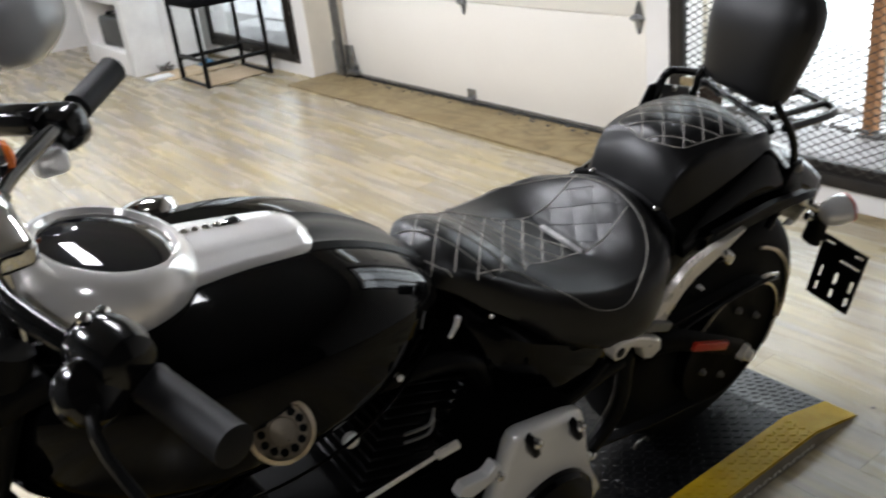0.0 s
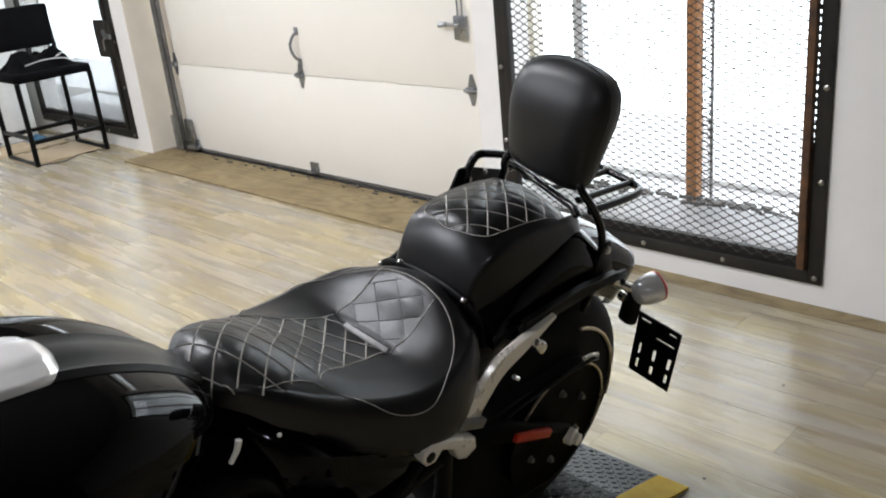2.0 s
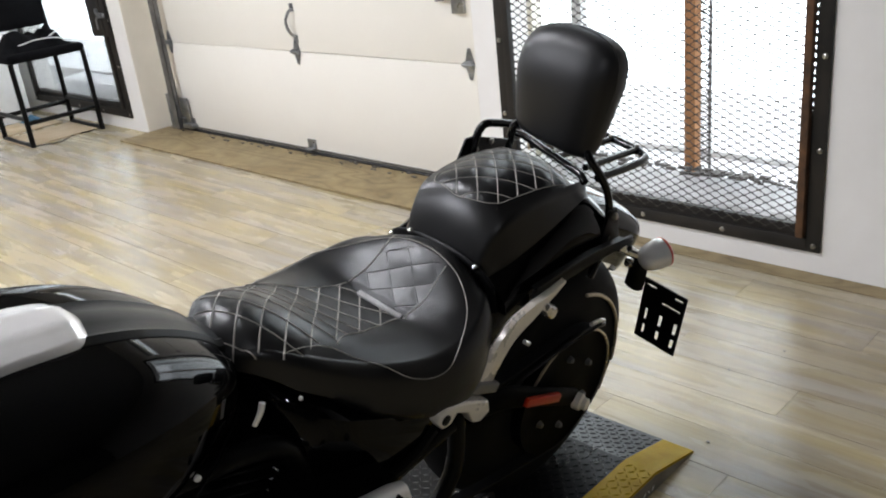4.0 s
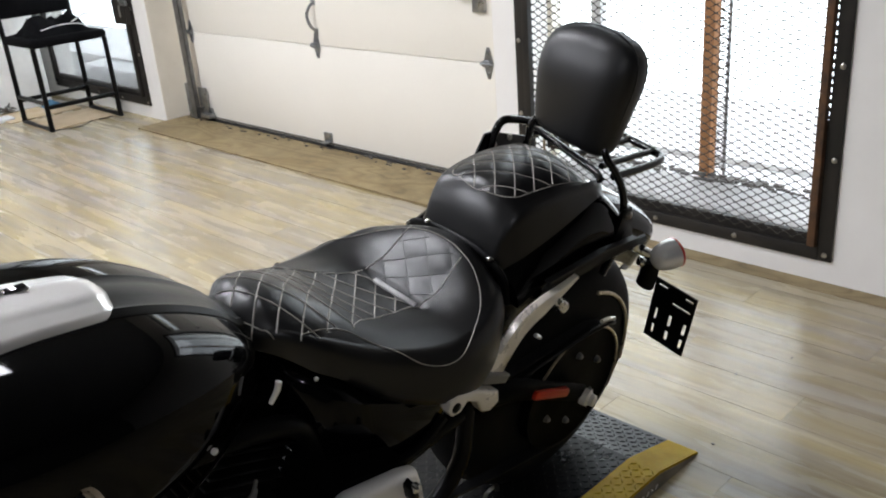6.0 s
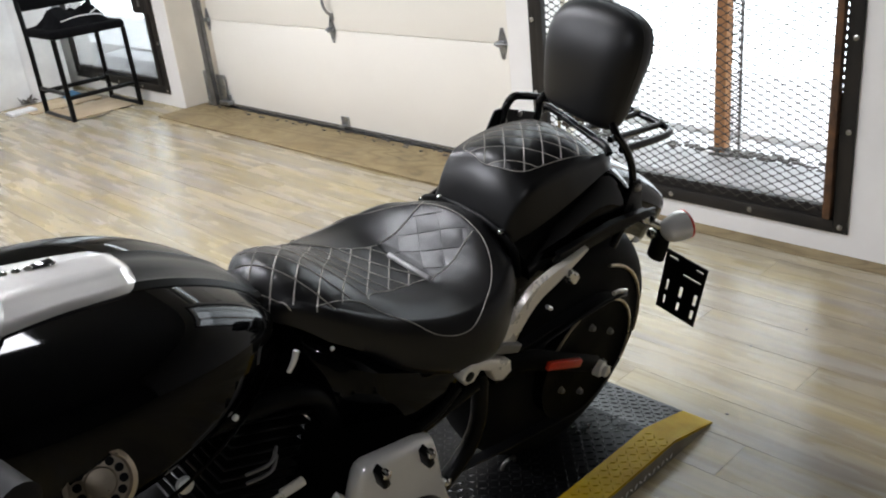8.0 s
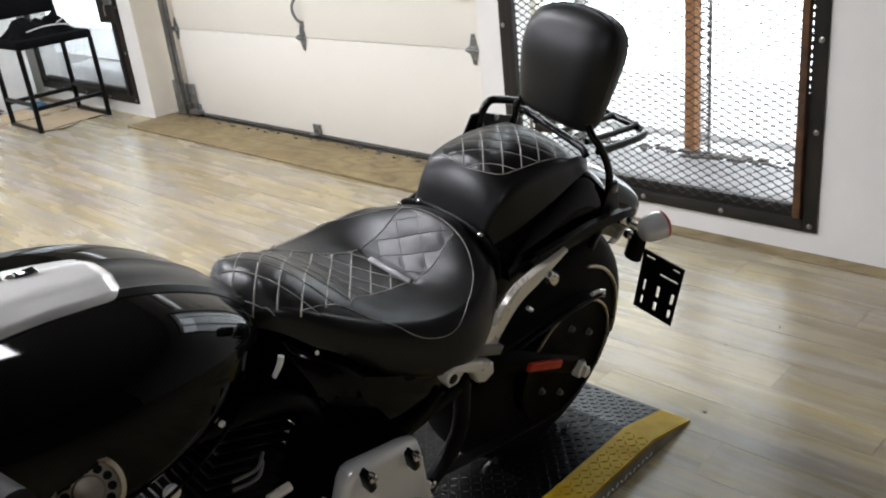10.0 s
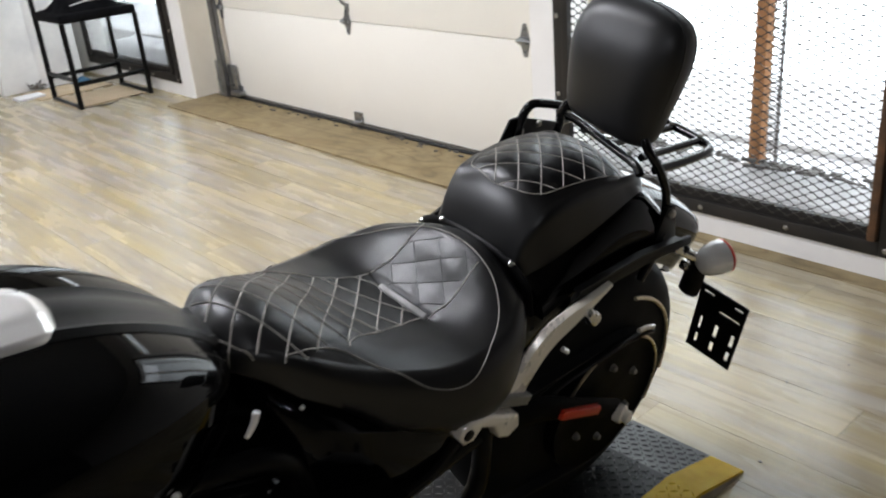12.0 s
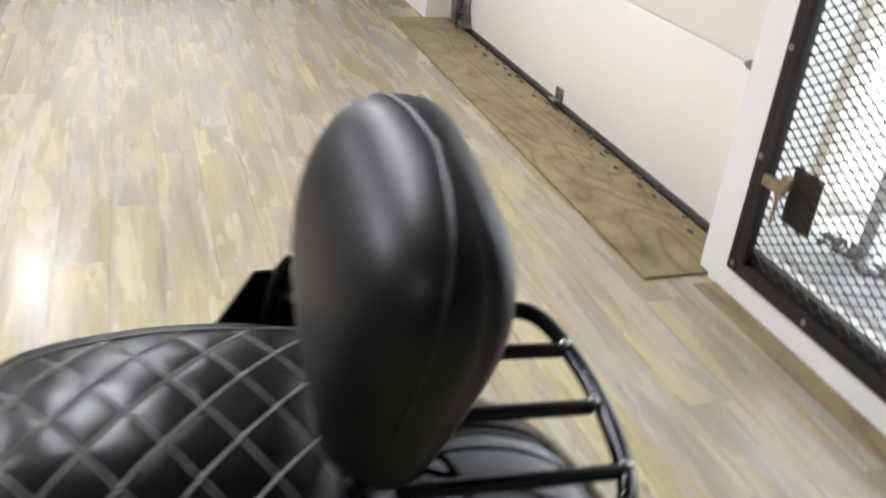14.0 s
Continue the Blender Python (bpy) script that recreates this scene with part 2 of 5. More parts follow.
def part(name, bm, material, parent, label="", sharp=40.0):
    ob = new(name, finish(name, bm, material, sharp))
    ob.parent = parent
    if label:
        tagged(ob, label)
    return ob


def thing(name, label, category, bm=None, material=None, group="", kind="", m=None, sharp=40.0):
    ob = new(name, finish(name, bm, material, sharp) if bm else None)
    if m is not None:
        ob.matrix_world = m
    return tagged(ob, label, category, group, kind)


def box(bm, c, s, bevel=0.0, m=None, seg=2):
    """A box with centre c and full sizes s; m turns or moves it afterwards."""
    r = bmesh.ops.create_cube(bm, size=1.0)
    vs = r["verts"]
    bmesh.ops.scale(bm, vec=s, verts=vs)
    bmesh.ops.translate(bm, vec=c, verts=vs)
    if bevel:
        es = {e for v in vs for e in v.link_edges}
        out = bmesh.ops.bevel(bm, geom=list(es), offset=bevel, segments=seg, affect="EDGES", profile=0.5)
        vs = list({v for f in out["faces"] for v in f.verts} | {v for v in vs if v.is_valid})
    if m is not None:
        bmesh.ops.transform(bm, matrix=m, verts=vs)
    return bm


def spline(pts, per=8, closed=False):
    """Points along a Catmull-Rom curve through pts."""
    P = [Vector(p) for p in pts]
    n = len(P)
    out = []
    rng = n if closed else n - 1
    for i in range(rng):
        if closed:
            a, b, c, d = P[(i - 1) % n], P[i], P[(i + 1) % n], P[(i + 2) % n]
        else:
            b, c = P[i], P[i + 1]
            a = P[i - 1] if i else b + (b - c)
            d = P[i + 2] if i + 2 < n else c + (c - b)
        for k in range(per):
            t = k / per
            out.append(0.5 * ((2 * b) + (c - a) * t + (2 * a - 5 * b + 4 * c - d) * t * t + (3 * b - a - 3 * c + d) * t ** 3))
    if not closed:
        out.append(P[-1])
    return out


def rings(bm, loops, close_u=True, caps=True, close_v=False):
    """Skin a list of equally long point loops."""
    rows = [[bm.verts.new(p) for p in loop] for loop in loops]
    n = len(rows[0])
    pairs = list(zip(rows, rows[1:]))
    if close_v:
        pairs.append((rows[-1], rows[0]))
    for a, b in pairs:
        for i in range(n if close_u else n - 1):
            j = (i + 1) % n
            bm.faces.new((a[i], a[j], b[j], b[i]))
    if caps and close_u and not close_v:
        bm.faces.new(rows[0])
        bm.faces.new(rows[-1])
    return rows


def tube(bm, pts, r, seg=10, closed=False, smooth=0, squash=1.0, side=None):
    """A round bar along pts; r may be a list. smooth: spline points per stretch."""
    P = spline(pts, smooth, closed) if smooth else [Vector(p) for p in pts]
    n = len(P)
    R = r if isinstance(r, (list, tuple)) else [r] * n
    if len(R) != n:
        R = [np.interp(i / (n - 1), np.linspace(0, 1, len(R)), R) for i in range(n)]
    loops, ref = [], None
    for i, p in enumerate(P):
        a = P[(i - 1) % n] if (closed or i) else p
        b = P[(i + 1) % n] if (closed or i < n - 1) else p
        d = (b - a).normalized()
        if ref is None:
            ref = Vector(side) if side else (Vector((0, 0, 1)) if abs(d.z) < 0.9 else Vector((0, 1, 0)))
        x = (ref - d * ref.dot(d)).normalized()
        ref = x
        y = d.cross(x)
        loops.append([p + x * math.cos(2 * math.pi * k / seg) * R[i] + y * math.sin(2 * math.pi * k / seg) * R[i] * squash for k in range(seg)])
    rings(bm, loops, caps=not closed, close_v=closed)
    return bm


def frame_along(axis):
    a = Vector(axis).normalized()
    x = a.orthogonal().normalized()
    return x, a.cross(x), a


def lathe(bm, profile, centre, axis=(0, 0, 1), seg=32, m=None):
    """Turn (radius, height) pairs round an axis through centre."""
    x, y, a = frame_along(axis)
    c = Vector(centre)
    loops = []
    for r, h in profile:
        r = max(r, 1e-4)
        loops.append([c + a * h + (x * math.cos(2 * math.pi * k / seg) + y * math.sin(2 * math.pi * k / seg)) * r for k in range(seg)])
    rings(bm, loops)
    return bm


def slab(bm, outline, d0, d1, plane="uw", bevel=0.0):
    """A flat plate: outline in two axes, thickness from d0 to d1 on the third (uw: depth on y; uv: depth on z; vw: depth on x)."""
    def p3(p, d):
        return {"uw": (p[0], d, p[1]), "uv": (p[0], p[1], d), "vw": (d, p[0], p[1])}[plane]
    a = [bm.verts.new(p3(p, d0)) for p in outline]
    b = [bm.verts.new(p3(p, d1)) for p in outline]
    n = len(a)
    f = [bm.faces.new(a), bm.faces.new(b)]
    for i in range(n):
        f.append(bm.faces.new((a[i], a[(i + 1) % n], b[(i + 1) % n], b[i])))
    if bevel:
        bmesh.ops.recalc_face_normals(bm, faces=f)
        es = {e for k in f[:2] for e in k.edges}
        bmesh.ops.bevel(bm, geom=list(es), offset=bevel, segments=3, affect="EDGES", profile=0.5)
    return bm


def grid_plate(bm, us, vs, keep, place, thick):
    """A sheet of cells between the lines us and vs, with holes where keep is false; place(u, v, d) gives the world point."""
    V = {}

    def vert(i, j, d):
        k = (i, j, d)
        if k not in V:
            V[k] = bm.verts.new(place(us[i], vs[j], thick * d))
        return V[k]
    nu, nv = len(us) - 1, len(vs) - 1
    on = {(i, j) for i in range(nu) for j in range(nv) if keep((us[i] + us[i + 1]) / 2, (vs[j] + vs[j + 1]) / 2)}
    for i, j in on:
        for d in (0, 1):
            bm.faces.new((vert(i, j, d), vert(i + 1, j, d), vert(i + 1, j + 1, d), vert(i, j + 1, d)))
        for di, dj, a, b in ((-1, 0, (i, j), (i, j + 1)), (1, 0, (i + 1, j), (i + 1, j + 1)), (0, -1, (i, j), (i + 1, j)), (0, 1, (i, j + 1), (i + 1, j + 1))):
            if (i + di, j + dj) not in on:
                bm.faces.new((vert(*a, 0), vert(*b, 0), vert(*b, 1), vert(*a, 1)))
    return bm


def lerp(x, xs, ys):
    return float(np.interp(x, xs, ys))


def smooth_lerp(x, xs, ys):
    """Monotone-ish smooth curve through a few knots."""
    i = int(np.clip(np.searchsorted(xs, x) - 1, 0, len(xs) - 2))
    x0, x1, y0, y1 = xs[i], xs[i + 1], ys[i], ys[i + 1]
    m0 = (ys[i + 1] - ys[i - 1]) / (xs[i + 1] - xs[i - 1]) if i else (y1 - y0) / (x1 - x0)
    m1 = (ys[i + 2] - ys[i]) / (xs[i + 2] - xs[i]) if i + 2 < len(xs) else (y1 - y0) / (x1 - x0)
    t = min(max((x - x0) / (x1 - x0), 0), 1)
    h = x1 - x0
    return (2 * t**3 - 3 * t**2 + 1) * y0 + (t**3 - 2 * t**2 + t) * h * m0 + (-2 * t**3 + 3 * t**2) * y1 + (t**3 - t**2) * h * m1


# ---------- the room ----------
def wall_with_openings(name, label, axis, at, thick, a0, a1, z1, openings, material):
    """A wall across axis 'x' or 'y' at that place; openings are (a0, a1, z0, z1) along it."""
    avs = sorted({a0, a1, *[o[0] for o in openings], *[o[1] for o in openings]})
    zvs = sorted({0.0, z1, *[o[2] for o in openings], *[o[3] for o in openings]})
    bm = bmesh.new()

    def keep(a, z):
        return not any(o[0] < a < o[1] and o[2] < z < o[3] for o in openings)

    def place(a, z, d):
        return (at + d, a, z) if axis == "x" else (a, at + d, z)
    grid_plate(bm, avs, zvs, keep, place, thick)
    return thing(name, label, "wall", bm, material, kind="structure", sharp=20)


X0, X1, Y0, Y1, ZC = ROOM
DOORWAY = (2.65, 5.83, -0.01, 2.55)
WIN_A = (1.137, 2.462, 0.125, 2.75)
WIN_B = (6.06, 7.60, 0.13, 2.75)
wall_with_openings("wall_east", "off-white painted wall with garage door and two barred windows", "x", X1, 0.15, Y0, Y1 + 0.15, ZC,
                   [DOORWAY, WIN_A, WIN_B], M["wall"])
wall_with_openings("wall_west", "plain unseen wall, coloured dark to keep reflections black", "x", X0 - 0.15, 0.15, Y0, Y1 + 0.15, ZC, [], M["dark_wall"])
wall_with_openings("wall_south", "plain unseen wall, coloured dark to keep reflections black", "y", Y0 - 0.15, 0.15, X0 - 0.15, X1 + 0.15, ZC, [], M["dark_wall"])
# unseen window with a glowing panel, added for glare on floor and bike
WIN_N = (0.7, 2.9, 0.9, 2.55)
wall_with_openings("wall_north", "off-white painted wall with an added unseen window", "y", Y1, 0.15, X0, X1, ZC, [WIN_N], M["wall"])
north = thing("glare_window", "unseen wide window added for glare, in a dark steel frame", "window", kind="structure")
for xa in np.linspace(WIN_N[0] + 0.03, WIN_N[1] - 0.03, 4):
    part("mullion", box(bmesh.new(), (float(xa), Y1 + 0.07, (WIN_N[2] + WIN_N[3]) / 2), (0.05, 0.06, WIN_N[3] - WIN_N[2]), 0.004), M["steel_frame"], north)
for za in (WIN_N[2] + 0.025, WIN_N[3] - 0.025):
    part("rail", box(bmesh.new(), ((WIN_N[0] + WIN_N[1]) / 2, Y1 + 0.07, za), (WIN_N[1] - WIN_N[0], 0.05, 0.05), 0.004), M["steel_frame"], north)
thing("glare_panel", "glowing panel added behind the unseen window", "backdrop", box(bmesh.new(), (0.0, Y1 + 0.6, 1.5), (5.4, 0.02, 3.0)), M["glare_glow"], kind="structure")
bm = bmesh.new()
box(bm, ((X0 + X1) / 2, (Y0 + Y1) / 2, ZC + 0.06), (X1 - X0 + 0.6, Y1 - Y0 + 0.6, 0.12))
thing("ceiling", "plain unseen ceiling, coloured dark to keep reflections black", "ceiling", bm, M["ceiling"], kind="structure")

# unseen hung strip lamps, inferred from highlights, shine down and up to the ceiling
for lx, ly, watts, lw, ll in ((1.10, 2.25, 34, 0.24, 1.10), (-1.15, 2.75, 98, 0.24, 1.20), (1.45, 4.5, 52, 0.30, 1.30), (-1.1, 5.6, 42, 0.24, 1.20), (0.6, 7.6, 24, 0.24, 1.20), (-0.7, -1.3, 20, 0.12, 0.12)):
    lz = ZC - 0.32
    lamp = thing("ceiling_light", "unseen hung white lamp with a bright diffuser", "ceiling lamp", group="ceiling lamps",
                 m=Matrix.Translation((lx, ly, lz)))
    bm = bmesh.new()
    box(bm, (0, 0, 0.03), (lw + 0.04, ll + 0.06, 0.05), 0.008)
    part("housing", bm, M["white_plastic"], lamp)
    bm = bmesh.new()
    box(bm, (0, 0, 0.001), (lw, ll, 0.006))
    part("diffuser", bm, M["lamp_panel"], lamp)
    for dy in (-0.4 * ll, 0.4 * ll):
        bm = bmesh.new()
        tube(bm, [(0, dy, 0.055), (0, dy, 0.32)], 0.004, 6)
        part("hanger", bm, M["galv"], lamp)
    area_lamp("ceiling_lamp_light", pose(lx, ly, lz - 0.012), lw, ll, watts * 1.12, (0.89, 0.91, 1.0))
    # added uplight that only brightens the unseen ceiling
    area_lamp("ceiling_fill_uplight", pose(lx, ly, lz + 0.062, 180), lw, ll, watts * 0.07, (0.89, 0.91, 1.0))

# lamps added to stand in for daylight on the paving outside barred windows
for ly in (1.8, 6.8):
    area_lamp("sky_fill_light", pose(4.15, ly, 3.25, 0, 30, 0), 0.9, 1.6, 24, (0.86, 0.93, 1.0))

# ground under all
bm = bmesh.new()
box(bm, ((X0 + X1) / 2, (Y0 + Y1) / 2, -0.07), (X1 - X0 + 0.3, Y1 - Y0 + 0.3, 0.1))
ground = thing("floor", "worn yellow-beige wood-look vinyl plank floor", "floor", bm, M["cardboard"], kind="structure")

# reveal of the doorway, painted beige
bm = bmesh.new()
for ya, yb in ((5.826, 5.90), (2.58, 2.654)):
    box(bm, (X1 + 0.165, (ya + yb) / 2, 1.3), (0.33 - 0.004, yb - ya, 2.6))
box(bm, (X1 + 0.165, 4.24, 2.60), (0.326, 3.3, 0.10))
thing("door_trim", "beige painted reveal of the garage door opening", "trim", bm, M["reveal"], kind="structure", sharp=20)


# ---------- garage door ----------
def garage_door():
    door = thing("door_1", "closed cream sectional garage door with steel hinges", "garage door", kind="structure", m=Matrix.Translation((DOOR_X, 0, 0)))
    ya, yb = 2.78, 5.58
    for k in range(4):
        z0, z1 = 0.035 + k * 0.583 - (0.0 if k else 0.012), 0.035 + (k + 1) * 0.583 - 0.005
        bm = bmesh.new()
        box(bm, (0.022, (ya + yb) / 2, (z0 + z1) / 2), (0.044, yb - ya, z1 - z0), 0.003)
        part("panel", bm, M["door"], door)
    bm = bmesh.new()
    tube(bm, [(0.02, ya, 0.012), (0.02, yb, 0.012)], 0.014, 8, squash=1.6)
    part("bottom_seal", bm, M["rubber_seal"], door)
    bm = bmesh.new()
    box(bm, (-0.003, (ya + yb) / 2, 0.034), (0.005, yb - ya, 0.010))
    part("bottom_rail", bm, M["track"], door)
    # hinges over each joint: leaf plates, knuckle and roller stem
    for zj in (0.618, 1.201, 1.784):
        for yj, end in ((yb - 0.0, True), (4.178, False), (ya + 0.062, True)):
            bm = bmesh.new()
            h = 0.075
            slab(bm, [(yj - 0.030, zj), (yj - 0.008, zj + h), (yj + 0.008, zj + h), (yj + 0.030, zj), (yj + 0.008, zj - h), (yj - 0.008, zj - h)], -0.006, -0.001, "vw")
            box(bm, (-0.015, yj, zj), (0.022, 0.05, 0.030), 0.004)
            tube(bm, [(-0.022, yj - 0.034, zj), (-0.022, yj + 0.034, zj)], 0.008, 8)
            for s in (-1, 1):
                lathe(bm, [(0.007, 0), (0.007, 0.006), (0.003, 0.008)], (-0.006, yj, zj + s * 0.052), (-1, 0, 0), 8)
            if end:
                tube(bm, [(-0.022, yj, zj), (-0.022, yj + (0.09 if yj > 4 else -0.09), zj)], 0.006, 8)
            part("hinge", bm, M["galv"], door)
    # lift handle
    bm = bmesh.new()
    tube(bm, [(-0.004, 4.165, 0.855), (-0.030, 4.167, 0.84), (-0.045, 4.182, 0.79), (-0.038, 4.172, 0.735), (-0.004, 4.166, 0.70)], 0.009, 8, smooth=5)
    for z in (0.865, 0.69):
        slab(bm, [(4.150, z - 0.022), (4.184, z - 0.022), (4.184, z + 0.022), (4.150, z + 0.022)], -0.005, -0.001, "vw", 0.001)
    part("handle", bm, M["galv"], door, "bent steel lift handle")
    # slide latch near the edge
    bm = bmesh.new()
    box(bm, (-0.012, 2.875, 0.91), (0.02, 0.075, 0.11), 0.003)
    tube(bm, [(-0.02, 2.875, 0.925), (-0.02, 2.965, 0.925)], 0.007, 8)
    tube(bm, [(-0.02, 2.965, 0.925), (-0.03, 3.0, 0.922)], 0.012, 8)
    for y in (2.86, 2.89):
        tube(bm, [(-0.012, y, 0.96), (-0.012, y, 1.12)], 0.004, 6)
    part("latch", bm, M["galv"], door)
    # bottom brackets
    for yj in (4.172, 5.50):
        bm = bmesh.new()
        box(bm, (-0.008, yj, 0.072), (0.012, 0.07, 0.055), 0.002)
        box(bm, (-0.03, yj, 0.046), (0.045, 0.06, 0.006), 0.001)
        part("bracket", bm, M["galv"], door)
    bm = bmesh.new()
    box(bm, (-0.02, 5.54, 0.14), (0.012, 0.10, 0.20), 0.003)
    tube(bm, [(-0.03, 5.54, 0.10), (-0.03, 5.66, 0.10)], 0.008, 8)
    box(bm, (-0.03, 5.50, 0.05), (0.05, 0.12, 0.03), 0.004)
    part("corner_bracket", bm, M["galv"], door)
    # vertical track on the far side
    bm = bmesh.new()
    slab(bm, [(5.60, 0.02), (5.665, 0.02), (5.665, 2.45), (5.60, 2.45)], -0.055, -0.050, "vw")
    slab(bm, [(5.660, 0.02), (5.665, 0.02), (5.665, 2.45), (5.660, 2.45)], -0.055, 0.01, "vw")
    slab(bm, [(5.60, 0.02), (5.605, 0.02), (5.605, 2.45), (5.60, 2.45)], -0.055, -0.03, "vw")
    part("track", bm, M["track"], door)
    bm = bmesh.new()
    box(bm, (-0.02, 5.695, 0.14), (0.05, 0.06, 0.24), 0.003)
    for z in (0.07, 0.12, 0.19):
        lathe(bm, [(0.010, 0), (0.010, 0.006), (0.004, 0.009)], (-0.046, 5.695, z), (-1, 0, 0), 8)
    part("jamb_bracket", bm, M["galv"], door)


garage_door()

# sill and outer jambs added to stop light leaking round the door
bm = bmesh.new()
box(bm, (3.60, 4.24, -0.012), (0.728, 3.4, 0.024))
thing("door_sill", "dark sill added under the garage door against light leaks", "sill", bm, M["lock"], kind="structure")
for ya, yb in ((2.50, 2.80), (5.56, 5.95)):
    bm = bmesh.new()
    box(bm, (3.50, (ya + yb) / 2, 1.3), (0.07, yb - ya, 2.6))
    thing("door_jamb", "beige painted outer jamb added to close the door edge to light", "jamb", bm, M["reveal"], kind="structure")
# thin brown strip along the foot of the wall
bm = bmesh.new()
box(bm, (3.192, 0.55, 0.0015), (0.082, 4.0, 0.003), 0.001, seg=1)
thing("floor_strip", "thin brown strip along the foot of the wall", "floor strip", bm, M["plywood"], kind="structure")

# plywood strip before the door
bm = bmesh.new()
box(bm, (3.195, 4.205, 0.006), (0.39, 3.21, 0.012), 0.002)
thing("threshold_board", "bare brown plywood strip along the garage door", "plywood board", bm, M["plywood"])
# dark grit along the foot of the door
bm = bmesh.new()
rg = random.Random(5)
for k in range(70):
    y = rg.uniform(2.7, 5.78)
    s = rg.uniform(0.004, 0.012)
    box(bm, (rg.uniform(3.33, 3.40), y, 0.012 + s * 0.3), (s, s * rg.uniform(1, 3), s * 0.6), m=None)
thing("door_grit", "small dark grit at the foot of the door", "grit", bm, M["debris"], kind="stuff")


# ---------- barred windows ----------
def barred_window(name, win, label, lock_y, lock_z, rusty=False, plate=0.17):
    ya, yb, za, zb = win
    w = thing(name, label, "window", kind="structure", m=Matrix.Translation((X1, 0, 0)))
    oy0, oy1, oz0, oz1 = ya - 0.05, yb + 0.05, za - 0.04, zb + 0.05
    fw = 0.050 if rusty else 0.060
    # outer flat-bar frame screwed to the wall
    for nm, c, s in (("frame_bar", (-0.006, oy0 + fw / 2, (oz0 + oz1) / 2), (0.012, fw, oz1 - oz0)),
                     ("frame_bar", (-0.006, oy1 - fw / 2, (oz0 + oz1) / 2), (0.012, fw, oz1 - oz0)),
                     ("frame_bar", (-0.0065, (oy0 + oy1) / 2, oz0 + fw / 2), (0.013, oy1 - oy0 - 2 * fw, fw)),
                     ("frame_bar", (-0.0065, (oy0 + oy1) / 2, oz1 - fw / 2), (0.013, oy1 - oy0 - 2 * fw, fw))):
        bm = bmesh.new()
        box(bm, c, s, 0.002)
        part(nm, bm, M["steel_frame"], w)
    # inner hinged angle frame
    iy0, iy1, iz0, iz1 = oy0 + fw + (0.007 if rusty else 0.004), oy1 - fw - 0.004, oz0 + fw + 0.004, oz1 - fw
    a, ar = 0.035, 0.027 if rusty else 0.035
    for c, s, mt in (((-0.016, iy0 + ar / 2, (iz0 + iz1) / 2), (0.03, ar, iz1 - iz0), "rust"),
                     ((-0.016, iy1 - a / 2, (iz0 + iz1) / 2), (0.03, a, iz1 - iz0), "steel_frame"),
                     ((0.019, (iy0 + iy1) / 2, (oz0 + 0.02 + iz0 + a) / 2), (0.03, iy1 - iy0, iz0 + a - oz0 - 0.02), "steel_frame")):
        bm = bmesh.new()
        box(bm, c, s, 0.002)
        part("gate_bar", bm, M[mt if (mt != "rust" or rusty) else "steel_frame"], w)
    # expanded metal: two sets of slanted strands and their knuckles
    lw, sw, t = (0.056, 0.030, 0.0012) if rusty else (0.036, 0.030, 0.0010)
    y0, y1, z0, z1 = oy0 + fw - 0.01, iy1 - 0.01, iz0 + 0.01, iz1
    slope = sw / lw
    verts, faces = [], []

    def strand(p, q, x, hw, hd):
        d = Vector((0, q[0] - p[0], q[1] - p[1])).normalized()
        n = Vector((0, -d.z, d.y)) * hw
        k = len(verts)
        for c in (Vector((x, *p)), Vector((x, *q))):
            for sx in (-hd, hd):
                for sn in (-1, 1):
                    verts.append(c + n * sn + Vector((sx, 0, 0)))
        faces.extend([(k, k + 1, k + 5, k + 4), (k + 2, k + 3, k + 7, k + 6), (k, k + 2, k + 6, k + 4), (k + 1, k + 3, k + 7, k + 5)])
    for sgn in (1, -1):
        n = int(((z1 - z0) + (y1 - y0) * slope) / sw) + 2
        for i in range(n):
            c = (z0 + (i - math.ceil((y1 - y0) * slope / sw)) * sw) if sgn > 0 else z0 + i * sw
            pts = []
            lo, hi = 0.0, y1 - y0
            if sgn > 0:
                lo, hi = max(lo, (z0 - c) / slope), min(hi, (z1 - c) / slope)
            else:
                lo, hi = max(lo, (c - z1) / slope), min(hi, (c - z0) / slope)
            if hi - lo > 0.005:
                strand((y0 + lo, c + sgn * slope * lo), (y0 + hi, c + sgn * slope * hi), -0.002 + sgn * 0.0016, t, 0.0014)
    nz, ny = int((z1 - z0) / sw), int((y1 - y0) / lw)
    for j in range(2 * nz):
        for i in range(ny + 1):
            y = y0 + i * lw + (lw / 2 if j % 2 else 0)
            z = z0 + j * sw / 2
            if y < y1 - 0.006 and z < z1:
                strand((y - 0.0070, z), (y + 0.0070, z + 0.001), -0.002, 0.0019, 0.0030)
    me = bpy.data.meshes.new("expanded_metal")
    me.from_pydata(verts, [], faces)
    me.materials.append(M["mesh"])
    ob = new("expanded_metal", me)
    ob.parent = w
    tagged(ob, "grey expanded metal grille", kind="stuff")
    # frame screws
    for k in range(5):
        y = oy0 + 0.025 + k * (oy1 - oy0 - 0.05) / 4
        bm = bmesh.new()
        lathe(bm, [(0.010, 0), (0.010, 0.003), (0.005, 0.006)], (-0.012, y, oz0 + 0.024), (-1, 0, 0), 10)
        part("screw", bm, M["bolt"], w)
    for y in (oy0 + 0.02, oy1 - 0.02):
        for z in (0.46, 0.78, 1.1, 1.42, 1.74, 2.06, 2.38):
            bm = bmesh.new()
